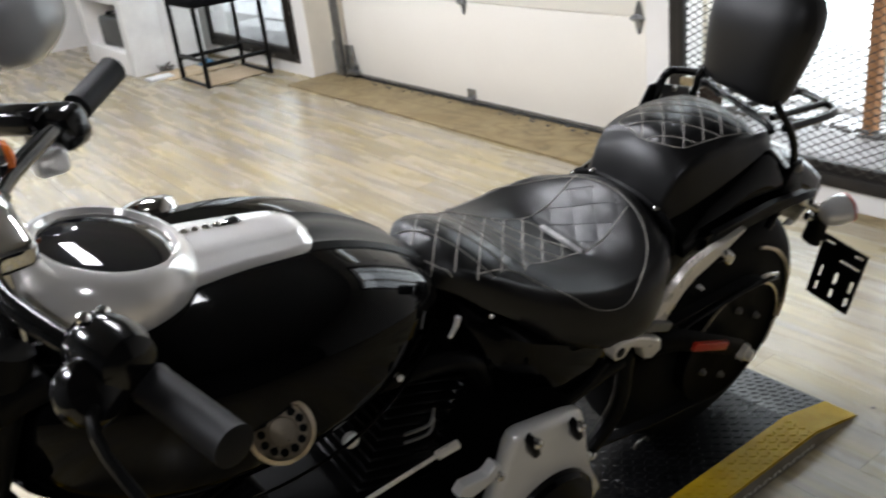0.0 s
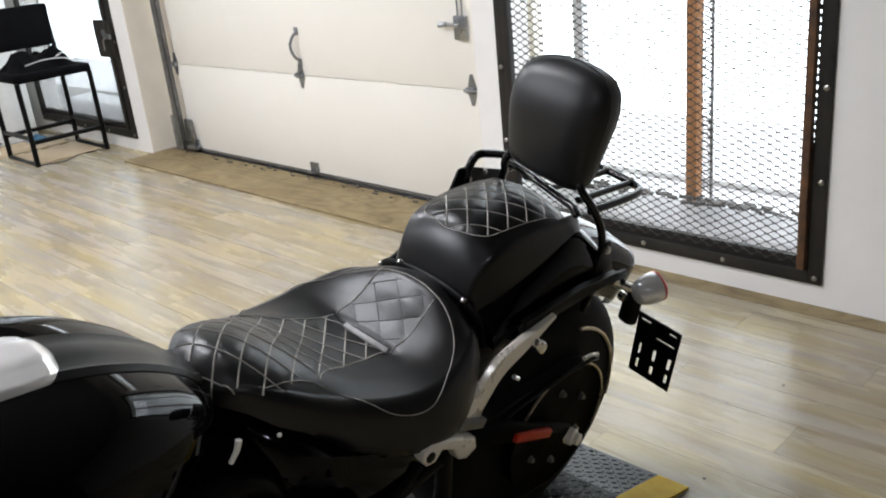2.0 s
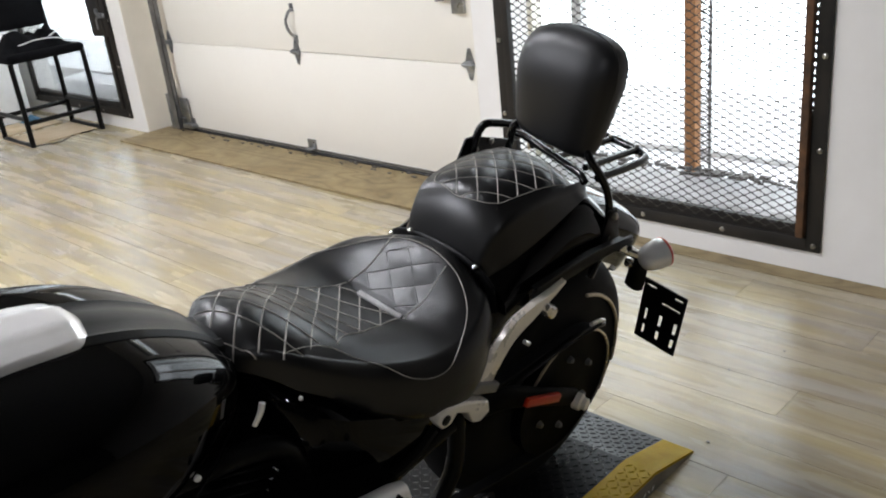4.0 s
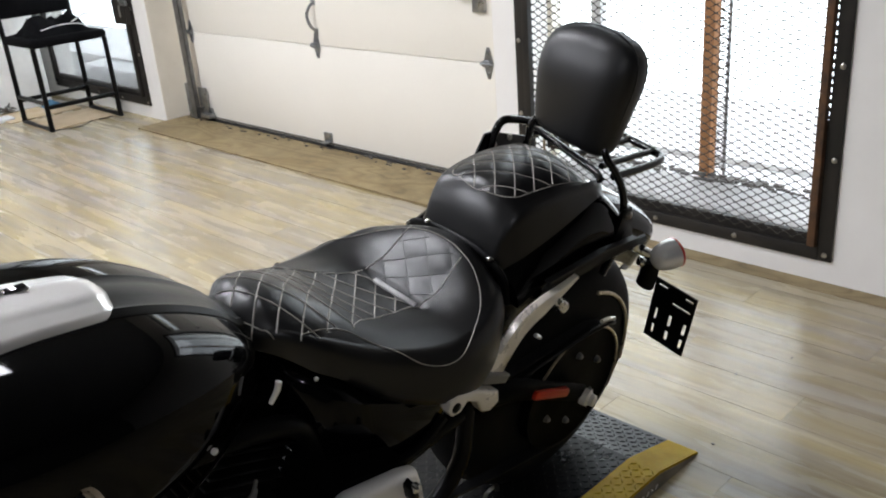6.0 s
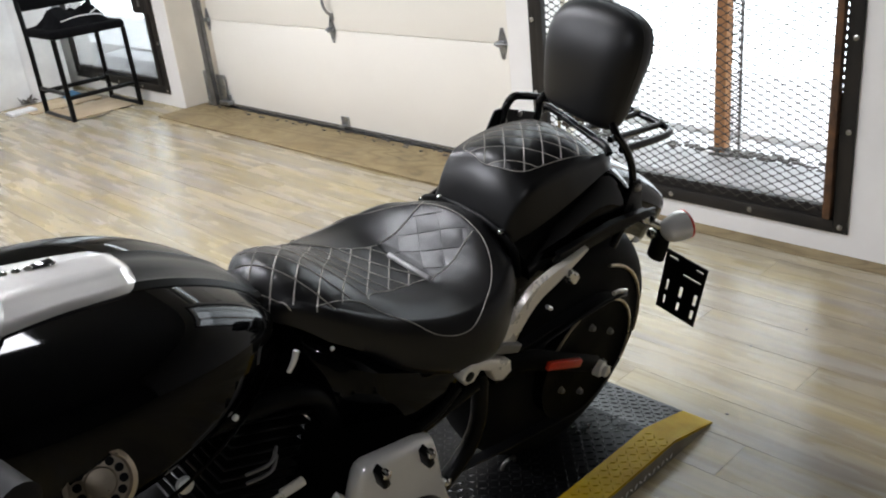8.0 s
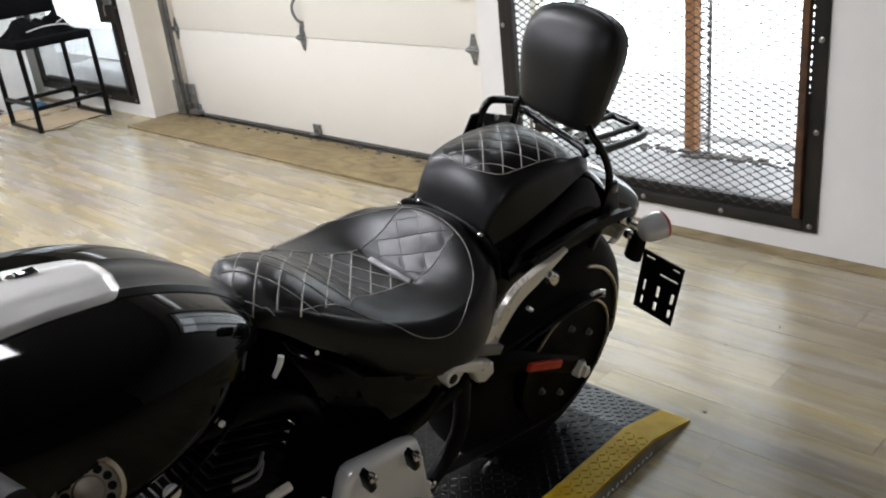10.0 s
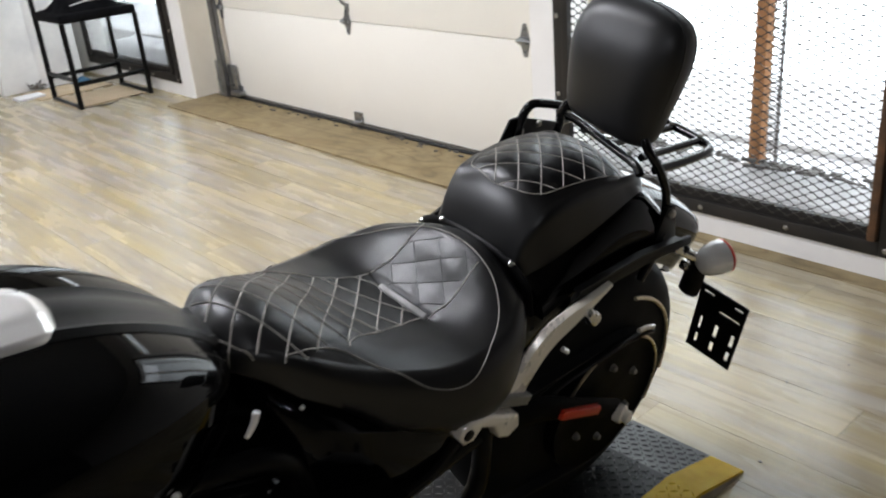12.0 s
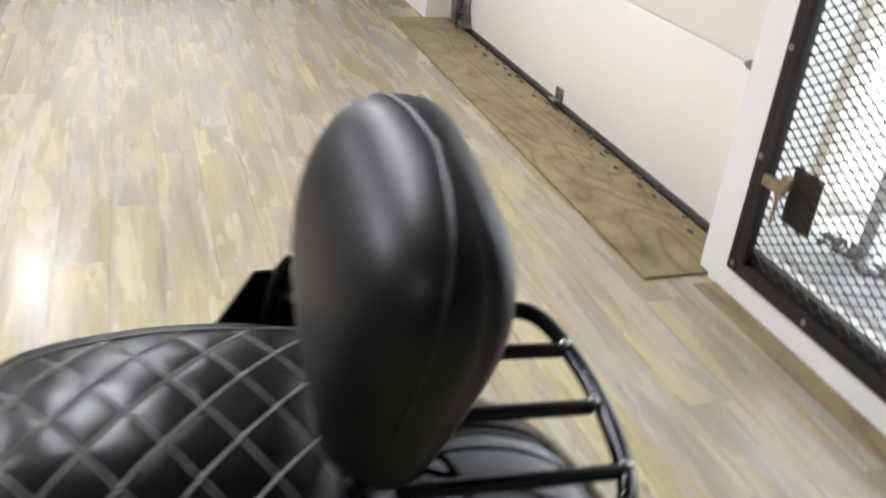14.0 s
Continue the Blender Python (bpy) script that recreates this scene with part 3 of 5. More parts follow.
            lathe(bm, [(0.010, 0), (0.010, 0.003), (0.005, 0.006)], (-0.012, y, z), (-1, 0, 0), 10)
            part("screw", bm, M["bolt"], w)
    # slotted strip between frame and gate
    if rusty:
        bm = bmesh.new()
        box(bm, (0.012, oy0 + fw + 0.004, 0.36), (0.006, 0.020, 0.46))
        for k in range(80):
            box(bm, (0.012, oy0 + fw + 0.004, 0.60 + k * 0.027), (0.006, 0.020, 0.013))
        part("slotted_strip", bm, M["steel_frame"], w)
    # lock plate and latch
    bm = bmesh.new()
    box(bm, (0.008 if rusty else -0.022, lock_y, lock_z), (0.006, plate * (0.7 if rusty else 1.0), plate), 0.003)
    part("lock_plate", bm, M["lock"] if rusty else M["steel_frame"], w, "square rusty lock plate" if rusty else "square black lock plate")
    bm = bmesh.new()
    sgn = 1 if lock_y > (ya + yb) / 2 else -1
    box(bm, (-0.036, lock_y + sgn * 0.075, lock_z + 0.02), (0.018, 0.09, 0.035), 0.004)
    box(bm, (-0.036, lock_y + sgn * 0.03, lock_z + 0.045), (0.02, 0.03, 0.04), 0.004)
    tube(bm, [(-0.045, lock_y + sgn * 0.05, lock_z + 0.015), (-0.052, lock_y + sgn * 0.03, lock_z - 0.01), (-0.052, lock_y + sgn * 0.03, lock_z - 0.075)], 0.006, 8)
    part("latch", bm, M["brass" if rusty else "galv"], w, "small barrel latch")
    # bay behind the grille: ledge, outer posts and the milky glazing
    bm = bmesh.new()
    slab(bm, [(X1 + 0.151, 0.05), (X1 + 0.151, za + 0.02), (X1 + 0.26, za + 0.085), (X1 + 0.46, za + 0.095), (X1 + 0.46, 0.05)], ya - 0.07, yb + 0.07, "uw")
    ob = new("ledge", finish("ledge", bm, M["ledge"], 20))
    tagged(ob, "dusty pale concrete ledge outside the window", "ledge", kind="structure")
    return w


barred_window("window_1", WIN_A, "mesh-barred window in a dark steel frame", 2.305, 0.40, rusty=True)
barred_window("window_2", WIN_B, "small mesh-barred window in a dark steel frame", 6.145, 0.80, plate=0.26)

# outer posts in the window bays
for y, wd, mt in ((1.734, 0.048, "post"), (2.285, 0.05, "ledge"), (1.06, 0.06, "post"), (6.62, 0.05, "ledge")):
    bm = bmesh.new()
    box(bm, (3.50 if mt == "post" else 3.52, y, 1.55), (0.05, wd, 2.66), 0.003)
    thing("window_post", "upright post in the outer window bay", "post", bm, M[mt], kind="structure")
bm = bmesh.new()
for y in (1.722, 1.668):
    box(bm, (3.52, y, 1.55), (0.012, 0.010, 2.66))
for k in range(155):
    z = 0.26 + k * 0.017
    for sy in (1, -1):
        box(bm, (0, 0, 0), (0.003, 0.060, 0.0042), 0.0, pose(3.52 + sy * 0.002, 1.695, z, sy * 22, 0, 0))
thing("grille_post", "narrow grey expanded-metal post in the outer window bay", "post", bm, M["grey_post"], kind="structure")
bm = bmesh.new()
box(bm, (4.192, 3.6, 0.12), (0.986, 13.0, 0.25))
thing("pavement", "dusty pale concrete paving outside the windows", "paving", bm, M["ledge"], kind="structure")
bm = bmesh.new()
box(bm, (4.7, 4.3, 1.9), (0.02, 13.0, 3.7))
thing("backdrop", "bright overcast daylight outside the windows", "backdrop", bm, M["glazing"], kind="structure")
bm = bmesh.new()
for k in range(160):
    y = rg.uniform(1.1, 2.4)
    s = rg.uniform(0.006, 0.022)
    box(bm, (3.455 + rg.gauss(0, 0.02), y, 0.235 + s * 0.25), (s, s * rg.uniform(1, 2.5), s * 0.6))
thing("ledge_grit", "loose dark grit and leaves on the outer ledge", "grit", bm, M["debris"], kind="stuff")


# ---------- far corner: block with shelves, chair and clutter ----------
def corner_block():
    b = thing("wall_pier", "patched white plaster pier with open shelves in its side", "pier", kind="structure")
    x0, x1, y0, y1, h = 2.42, 3.05, 7.36, 8.62, 2.9
    bm = bmesh.new()
    box(bm, ((x0 + x1) / 2 + 0.14, y0 + 0.05, h / 2), (x1 - x0 - 0.28, 0.10, h), 0.006)
    part("front_face", bm, M["plaster"], b)
    bm = bmesh.new()
    box(bm, (x1 - 0.05, (y0 + y1) / 2 + 0.06, h / 2), (0.10, y1 - y0 - 0.12, h))
    part("back_panel", bm, M["wall"], b)
    bm = bmesh.new()
    box(bm, (x0 + 0.155, y0 + 0.075, h / 2), (0.31, 0.15, h), 0.01)
    part("stile", bm, M["plaster"], b)
    bm = bmesh.new()
    box(bm, (x0 + 0.15, y1 - 0.07, h / 2), (0.30, 0.14, h), 0.006)
    part("stile", bm, M["wall"], b)
    for z, t in ((0.09, 0.18), (0.60, 0.05), (1.1, 0.05)):
        bm = bmesh.new()
        box(bm, (x0 + 0.26, (y0 + y1) / 2 + 0.005, z), (0.52, y1 - y0 - 0.29, t), 0.004)
        part("shelf", bm, M["wall"], b)
    return b


corner_block()
# jerry can on the low shelf
can = thing("jerry_can", "dark grey plastic fuel can on the low shelf", "fuel can", m=pose(2.56, 7.98, 0.18, 0, 0, 4))
bm = bmesh.new()
box(bm, (0, -0.03, 0.13), (0.16, 0.54, 0.26), 0.03, seg=3)
part("body", bm, M["can"], can)
bm = bmesh.new()
tube(bm, [(0, -0.12, 0.24), (0, -0.11, 0.285), (0, 0.05, 0.285), (0, 0.08, 0.24)], 0.016, 8, smooth=3)
part("handle", bm, M["can"], can)
bm = bmesh.new()
lathe(bm, [(0.03, 0), (0.03, 0.04), (0.026, 0.045)], (0, 0.15, 0.24), (0, 0, 1), 14)
part("cap", bm, M["satin_black"], can)
carton = thing("carton", "white carton with a purple panel on the shelf", "carton", m=pose(2.55, 8.12, 0.626, 0, 0, 3))
bm = bmesh.new()
box(bm, (0, 0, 0.12), (0.14, 0.34, 0.24), 0.003)
part("box", bm, M["white_plastic"], carton)
bm = bmesh.new()
box(bm, (-0.0725, 0.05, 0.13), (0.003, 0.12, 0.15))
part("printed_panel", bm, M["purple"], carton)

# pale boards lying under the chair, white tray, blue rag and dry leaf
bm = bmesh.new()
box(bm, (2.86, 6.62, 0.004), (0.52, 0.46, 0.008), 0.001)
thing("floor_board", "pale loose floor board under the chair", "board", bm, M["cardboard"])
bm = bmesh.new()
box(bm, (2.82, 7.12, 0.004), (0.56, 0.38, 0.008), 0.001)
thing("floor_board", "pale loose floor board by the pier", "board", bm, M["cardboard"])
bm = bmesh.new()
box(bm, (2.52, 7.10, 0.012), (0.20, 0.14, 0.024), 0.006)
thing("tray", "thin white plastic tray on the floor", "tray", bm, M["white_plastic"])
bm = bmesh.new()
n = 14
rr = [[(2.98 + 0.16 * (i / n - 0.5), 7.22 + 0.10 * (j / n - 0.5), 0.012 + 0.05 * math.exp(-((i / n - 0.5) ** 2 + (j / n - 0.5) ** 2) * 9) + 0.012 * noise.noise((i * 0.7, j * 0.7, 2.0))) for j in range(n + 1)] for i in range(n + 1)]
rings(bm, rr, close_u=False)
thing("rag", "crumpled blue cloth on the floor by the pier", "cloth", bm, M["blue_rag"])
bm = bmesh.new()
for a in range(7):
    an = a * 0.9
    tube(bm, [(2.66, 7.30, 0.03), (2.66 + 0.05 * math.cos(an), 7.30 + 0.03 * math.sin(an), 0.045 + 0.02 * math.sin(an * 2)), (2.66 + 0.08 * math.cos(an), 7.30 + 0.05 * math.sin(an), 0.03 + 0.05 * (a % 2))], [0.012, 0.010, 0.002], 6)
thing("dry_leaf", "crumpled dark dry leaf against the pier", "leaf", bm, M["debris"])


def bar_chair(m):
    c = thing("bar_chair", "black sled-base counter chair with a dark jacket on it", "chair", m=m)
    r = 0.018
    w, d, hs = 0.52, 0.49, 0.585
    for sx in (0, 1):
        x = sx * w
        bm = bmesh.new()
        tube(bm, [(x, 0.0, hs), (x, 0.0, 0.06), (x, 0.035, 0.014), (x, d - 0.05, 0.014), (x, d, 0.05), (x, d, hs + 0.02), (x, d + 0.05, hs + 0.42)], r, 10, smooth=4)
        part("side_loop", bm, M["satin_black"], c)
    for z, y in ((0.17, 0.0), (0.17, d)):
        bm = bmesh.new()
        tube(bm, [(0, y, z), (w, y, z)], r * 0.9, 8)
        part("rung", bm, M["satin_black"], c)
    for x in (0, w):
        bm = bmesh.new()
        tube(bm, [(x, 0, 0.20), (x, d, 0.20)], r * 0.9, 8)
        part("rung", bm, M["satin_black"], c)
    bm = bmesh.new()
    box(bm, (w / 2, d / 2 - 0.01, hs + 0.025), (w + 0.03, d + 0.02, 0.06), 0.022, seg=3)
    part("seat", bm, M["fabric"], c)
    bm = bmesh.new()
    box(bm, (w / 2, d + 0.028, hs + 0.32), (w + 0.03, 0.04, 0.30), 0.014, pose(0, 0, 0), 3)
    part("backrest", bm, M["fabric"], c)
    return c


bar_chair(pose(2.62, 6.35, 0))
# jacket heaped on the chair
bm = bmesh.new()
jl = []
for i in range(25):
    u = i / 24
    row = []
    for j in range(19):
        v = j / 18
        x, y = 2.65 + 0.46 * u, 6.40 + 0.42 * v
        e = min(1, 5 * u, 5 * (1 - u)) * min(1, 5 * v, 5 * (1 - v))
        z = 0.643 + e * (0.085 + 0.09 * noise.noise((u * 4, v * 4, 1.3)) + 0.03 * noise.noise((u * 11, v * 11, 5.0)))
        row.append((x + 0.03 * noise.noise((u * 3, v * 3, 9)), y + 0.03 * noise.noise((u * 3, v * 3, 19)), max(z, 0.643)))
    jl.append(row)
rings(bm, jl, close_u=False)
thing("jacket", "crumpled black jacket heaped on the chair", "jacket", bm, M["fabric"])
bm = bmesh.new()
tube(bm, [(2.72, 6.385, 0.69), (2.85, 6.37, 0.71), (2.99, 6.37, 0.70), (3.07, 6.40, 0.66)], 0.004, 6, smooth=4)
tube(bm, [(2.95, 6.40, 0.715), (3.06, 6.40, 0.76), (3.10, 6.42, 0.73)], 0.005, 6, smooth=4)
thing("cord", "pale cord draped over the jacket", "cord", bm, M["white_plastic"])
bm = bmesh.new()
tube(bm, [(2.62, 6.35, 0.007), (2.80, 6.30, 0.004), (2.95, 6.40, 0.004), (3.05, 6.37, 0.004), (3.18, 6.45, 0.004)], 0.0035, 6, smooth=5)
thing("floor_cable", "thin dark cable on the floor by the chair", "cable", bm, M["satin_black"])


# ---------- the motorcycle; u runs to its tail, v to its off side, w up ----------
bike = thing("motorcycle", "black cruiser motorcycle with quilted seat leaning on its stand", "motorcycle", m=pose(0, Y_BIKE, Z_DECK, LEAN, 0, 0))


def line_set(region_keep, slope, pitch, phase, ulo, uhi, vmax, n=90):
    """Slanted plan lines u = k * pitch + slope * v, cut to a region; lists of (u, v)."""
    out = []
    k0, k1 = int((ulo - phase - abs(slope) * vmax) / pitch) - 1, int((uhi - phase + abs(slope) * vmax) / pitch) + 2
    for k in range(k0, k1):
        run = []
        for i in range(n + 1):
            v = -vmax + 2 * vmax * i / n
            u = k * pitch + phase + slope * v
            if region_keep(u, v):
                run.append((u, v))
            else:
                if len(run) > 3:
                    out.append(run)
                run = []
        if len(run) > 3:
            out.append(run)
    return out


def inside(poly, u, v):
    c = False
    n = len(poly)
    for i in range(n):
        (x1, y1), (x2, y2) = poly[i], poly[(i + 1) % n]
        if (y1 > v) != (y2 > v) and u < (x2 - x1) * (v - y1) / (y2 - y1) + x1:
            c = not c
    return c


def groove(u, v, families):
    """Distance from the nearest quilt line; families of (slope, pitch, phase)."""
    d = 1e9
    for slope, pitch, phase in families:
        r = (u - phase - slope * v) / pitch
        d = min(d, abs(r - round(r)) * pitch / math.sqrt(1 + slope * slope))
    return d


# rider's seat
SU = [0.850, 0.870, 0.90, 0.95, 1.00, 1.05, 1.10, 1.15, 1.20, 1.25, 1.30, 1.335, 1.36, 1.375]
SW_ = [0.040, 0.068, 0.099, 0.133, 0.155, 0.174, 0.194, 0.208, 0.214, 0.208, 0.188, 0.160, 0.13, 0.10]
ST = [0.834, 0.847, 0.855, 0.845, 0.817, 0.780, 0.749, 0.731, 0.727, 0.745, 0.776, 0.792, 0.786, 0.770]
SE = [0.815, 0.826, 0.828, 0.808, 0.782, 0.760, 0.745, 0.735, 0.733, 0.738, 0.748, 0.750, 0.740, 0.728]
QUILT_F = ((0.92, 0.0490, 0.968), (-0.50, 0.0475, 0.940))
QUILT_B = ((0.72, 0.0475, 1.2890), (-0.68, 0.0475, 1.2890))
QUILT_P = ((1.03, 0.0535, 1.561), (-0.80, 0.0535, 1.507))
SB = [0.800, 0.792, 0.780, 0.742, 0.700, 0.665, 0.640, 0.625, 0.618, 0.618, 0.632, 0.665, 0.69, 0.70]
FRONT = [(0.872, 0.055), (0.93, 0.100), (0.99, 0.130), (1.05, 0.138), (1.10, 0.113), (1.205, 0.080), (1.205, -0.060), (1.17, -0.058), (1.067, -0.076), (1.03, -0.094), (0.985, -0.101), (0.958, -0.112), (0.940, -0.123), (0.92, -0.111), (0.90, -0.097), (0.878, -0.077), (0.862, -0.058), (0.860, -0.02)]
BACK = [(1.21, 0.078), (1.26, 0.073), (1.322, 0.080), (1.318, -0.058), (1.25, -0.070), (1.21, -0.066)]


def seat_top(u, v):
    W = smooth_lerp(u, SU, SW_)
    s = min(abs(v) / (0.84 * W), 1.0)
    t, e = smooth_lerp(u, SU, ST), smooth_lerp(u, SU, SE)
    w = t + (e - t) * s ** 2.2
    bowl = math.exp(-((u - 1.17) / 0.10) ** 2)
    w += bowl * 0.004 * math.exp(-((s - 0.72) / 0.2) ** 2)
    if inside(FRONT, u, v):
        w -= 0.0016 * math.exp(-groove(u, v, QUILT_F) / 0.006)
    if inside(BACK, u, v):
        w -= 0.0013 * math.exp(-groove(u, v, QUILT_B) / 0.006)
    w -= 0.010 * math.exp(-((u - 1.2075) / 0.007) ** 2) * max(0.0, 1 - (v / 0.085) ** 4) if abs(v) < 0.085 else 0.0
    return w


def seat_skin(u, v):
    """Height of the skin over a plan point, also on the rolled edge."""
    W = smooth_lerp(u, SU, SW_)
    a = abs(v) / W
    if a <= 0.86:
        return seat_top(u, v)
    q = min((a - 0.86) / 0.14, 0.98)
    return seat_top(u, 0.86 * W) - seat_drop(u) * (1 - math.sqrt(1 - q * q))


def seat_drop(u):
    return lerp(u, [0.85, 0.89, 0.93, 1.02, 1.10, 1.25, 1.37], [0.022, 0.042, 0.060, 0.068, 0.075, 0.075, 0.035])


def seat_ring(u, top, W, e, b, n=76, drop=0.035, flare=0.0, tuck=0.97):
    """One closed cross-section: over the top, round the edge, down the skirt and under."""
    pts = []
    for i in range(n + 1):
        s = -0.86 + 1.72 * i / n
        pts.append((u, s * W, top(u, s * W)))
    e2 = top(u, 0.86 * W)
    for a in (25, 50, 75, 90):
        pts.append((u, W * (0.86 + 0.14 * math.sin(radians(a))), e2 - drop * (1 - math.cos(radians(a)))))
    lo = min(b, e2 - drop - 0.002)
    pts.append((u, W * (0.5 + 0.515 * tuck + flare * 0.5), e2 - drop - (e2 - drop - lo) * 0.5))
    pts.append((u, W * (tuck + flare), lo))
    pts.append((u, W * (tuck - 0.17 + flare), lo - 0.004))
    left = [(u, -y, z) for (_, y, z) in pts[n + 1:]]
    return pts + [(u, 0.0, lo - 0.006)] + left[::-1]


def seat_side(u, s):
    """A point of the seat's skin, s beyond 0.86 lying on the rolled edge."""
    W = smooth_lerp(u, SU, SW_)
    a = abs(s)
    if a <= 0.86:
        return (u, s * W, seat_top(u, s * W) + 0.001)
    an = (a - 0.86) / 0.14 * math.pi / 2
    return (u, math.copysign(W * (0.86 + 0.14 * math.sin(an)) + 0.0008, s), seat_top(u, 0.86 * W) - seat_drop(u) * (1 - math.cos(an)) + 0.0006)


bm = bmesh.new()
us = [0.848] + list(np.linspace(0.852, 1.374, 150))
loops = [seat_ring(u, seat_top, smooth_lerp(u, SU, SW_), smooth_lerp(u, SU, SE), smooth_lerp(u, SU, SB), drop=seat_drop(u), tuck=lerp(u, [0.90, 1.04], [0.55, 0.97])) for u in us]
rings(bm, loops)
seat = part("seat", bm, M["leather"], bike, "quilted black leather rider's seat", 60)


def stitch(bm, run, top, r=0.0013, lift=0.0006, per=0):
    P = [(u, v, top(u, v) + lift) for u, v in run]
    tube(bm, P, r, 5)


bm = bmesh.new()
keep = lambda u, v: inside(FRONT, u, v)
for sl, pitch, phase in QUILT_F:
    for run in line_set(keep, sl, pitch, phase, 0.85, 1.25, 0.15):
        stitch(bm, run, seat_skin, 0.0015 if sl > 0 else 0.0012, 0.0008 if sl > 0 else 0.0014)
part("quilt_stitching", bm, M["thread"], seat, "pale diamond quilt stitching")
bm = bmesh.new()
keep = lambda u, v: inside(BACK, u, v)
for sl, pitch, phase in QUILT_B:
    for run in line_set(keep, sl, pitch, phase, 1.1, 1.4, 0.10):
        stitch(bm, run, seat_top, 0.0008, 0.0004)
part("back_stitching", bm, M["leather"], seat)


def poly_run(pts, n=24):
    return [(p.x, p.y) for p in spline([(u, v, 0) for u, v in pts], n)]


bm = bmesh.new()
for sg in (1, -1):
    if sg > 0:
        stitch(bm, poly_run([(1.03, 0.142), (1.055, 0.139), (1.10, 0.114), (1.15, 0.096), (1.205, 0.080)], 14), seat_top, 0.0014)
        stitch(bm, poly_run([(1.21, 0.079), (1.26, 0.074), (1.328, 0.084)], 14), seat_top, 0.0014)
    else:
        stitch(bm, poly_run([(1.025, -0.104), (1.034, -0.094), (1.067, -0.076), (1.12, -0.062), (1.17, -0.057), (1.205, -0.062)], 14), seat_top, 0.0014)
        stitch(bm, poly_run([(1.208, -0.066), (1.25, -0.071), (1.318, -0.058)], 14), seat_top, 0.0012)
    edge = [(1.330, 0.0), (1.328, 0.22), (1.318, 0.50), (1.29, 0.70), (1.25, 0.815), (1.20, 0.90), (1.16, 0.935), (1.10, 0.925), (1.06, 0.865), (1.035, 0.80), (1.005, 0.700), (0.975, 0.715), (0.950, 0.77), (0.926, 0.85)]
    tube(bm, [seat_side(p.x, sg * p.y) for p in spline([(u, q, 0) for u, q in edge], 7)], 0.0010, 5)
part("seam_stitching", bm, M["thread"], seat, "pale seam stitching round the seat")
bm = bmesh.new()
box(bm, (0, 0, 0), (0.011, 0.108, 0.007), 0.003, pose(1.200, -0.013, seat_top(1.20, -0.013) + 0.0070, 0, -30, 2), 3)
part("seat_piping", bm, M["pale_piping"], seat, "pale grey vinyl piping across the seat")

# pillion seat
PU = [1.360, 1.368, 1.380, 1.395, 1.415, 1.445, 1.49, 1.54, 1.60, 1.65, 1.69, 1.72, 1.735]
PWD = [0.086, 0.092, 0.097, 0.101, 0.106, 0.110, 0.113, 0.115, 0.114, 0.107, 0.094, 0.070, 0.044]
PT = [0.752, 0.790, 0.830, 0.860, 0.882, 0.893, 0.897, 0.896, 0.887, 0.868, 0.840, 0.815, 0.80]
PE = [0.738, 0.772, 0.810, 0.838, 0.857, 0.866, 0.871, 0.872, 0.866, 0.850, 0.824, 0.802, 0.785]
PB = [0.735, 0.742, 0.750, 0.757, 0.764, 0.775, 0.789, 0.806, 0.824, 0.826, 0.808, 0.790, 0.778]
PQ = [(1.410, 0.045), (1.425, 0.078), (1.50, 0.092), (1.60, 0.096), (1.680, 0.084), (1.668, -0.050), (1.645, -0.090), (1.60, -0.094), (1.54, -0.090), (1.46, -0.080), (1.432, -0.072), (1.414, -0.050), (1.403, 0.0)]


def pillion_top(u, v):
    W = smooth_lerp(u, PU, PWD)
    s = min(abs(v) / (0.86 * W), 1.0)
    uq = min(u - 0.24 * v * min(1.0, max(0.0, (u - 1.54) / 0.10)), 1.735)
    t, e = smooth_lerp(uq, PU, PT), smooth_lerp(uq, PU, PE)
    w = t + (e - t) * s ** 2.3
    if inside(PQ, u, v):
        w -= 0.0017 * math.exp(-groove(u, v, QUILT_P) / 0.007)
    return w


bm = bmesh.new()
us = list(np.linspace(1.360, 1.735, 140))
rings(bm, [seat_ring(u, pillion_top, smooth_lerp(u, PU, PWD), smooth_lerp(u, PU, PE), smooth_lerp(u, PU, PB), drop=0.020, flare=0.14) for u in us])
pillion = part("pillion_seat", bm, M["leather"], bike, "quilted black leather pillion seat", 60)
bm = bmesh.new()
keep = lambda u, v: inside(PQ, u, v)
for sl, pitch, phase in QUILT_P:
    for run in line_set(keep, sl, pitch, phase, 1.35, 1.78, 0.12):
        stitch(bm, run, pillion_top, 0.0013 if sl > 0 else 0.0009, 0.0008)
stitch(bm, poly_run([*PQ, PQ[0]], 8), pillion_top, 0.0009)
part("quilt_stitching", bm, M["thread"], pillion, "pale diamond quilt stitching")

# gloss black filler added under the pillion seat, shaped as the fender's shoulder
bm = bmesh.new()
loops = []
for u in np.linspace(1.375, 1.72, 30):
    W, b = smooth_lerp(u, PU, PWD), smooth_lerp(u, PU, PB) + 0.004
    half = []
    for k in range(9):
        a = math.pi / 2 * k / 8
        half.append((W * 1.04 + (0.160 - W * 1.04) * math.sin(a), b - (b - 0.700) * (1 - math.cos(a))))
    loops.append([(u, v, w) for v, w in half] + [(u, -v, w) for v, w in half[::-1]])
rings(bm, loops)
part("seat_base", bm, M["black_paint"], bike, "gloss black filler shaped as the fender shoulder", 50)

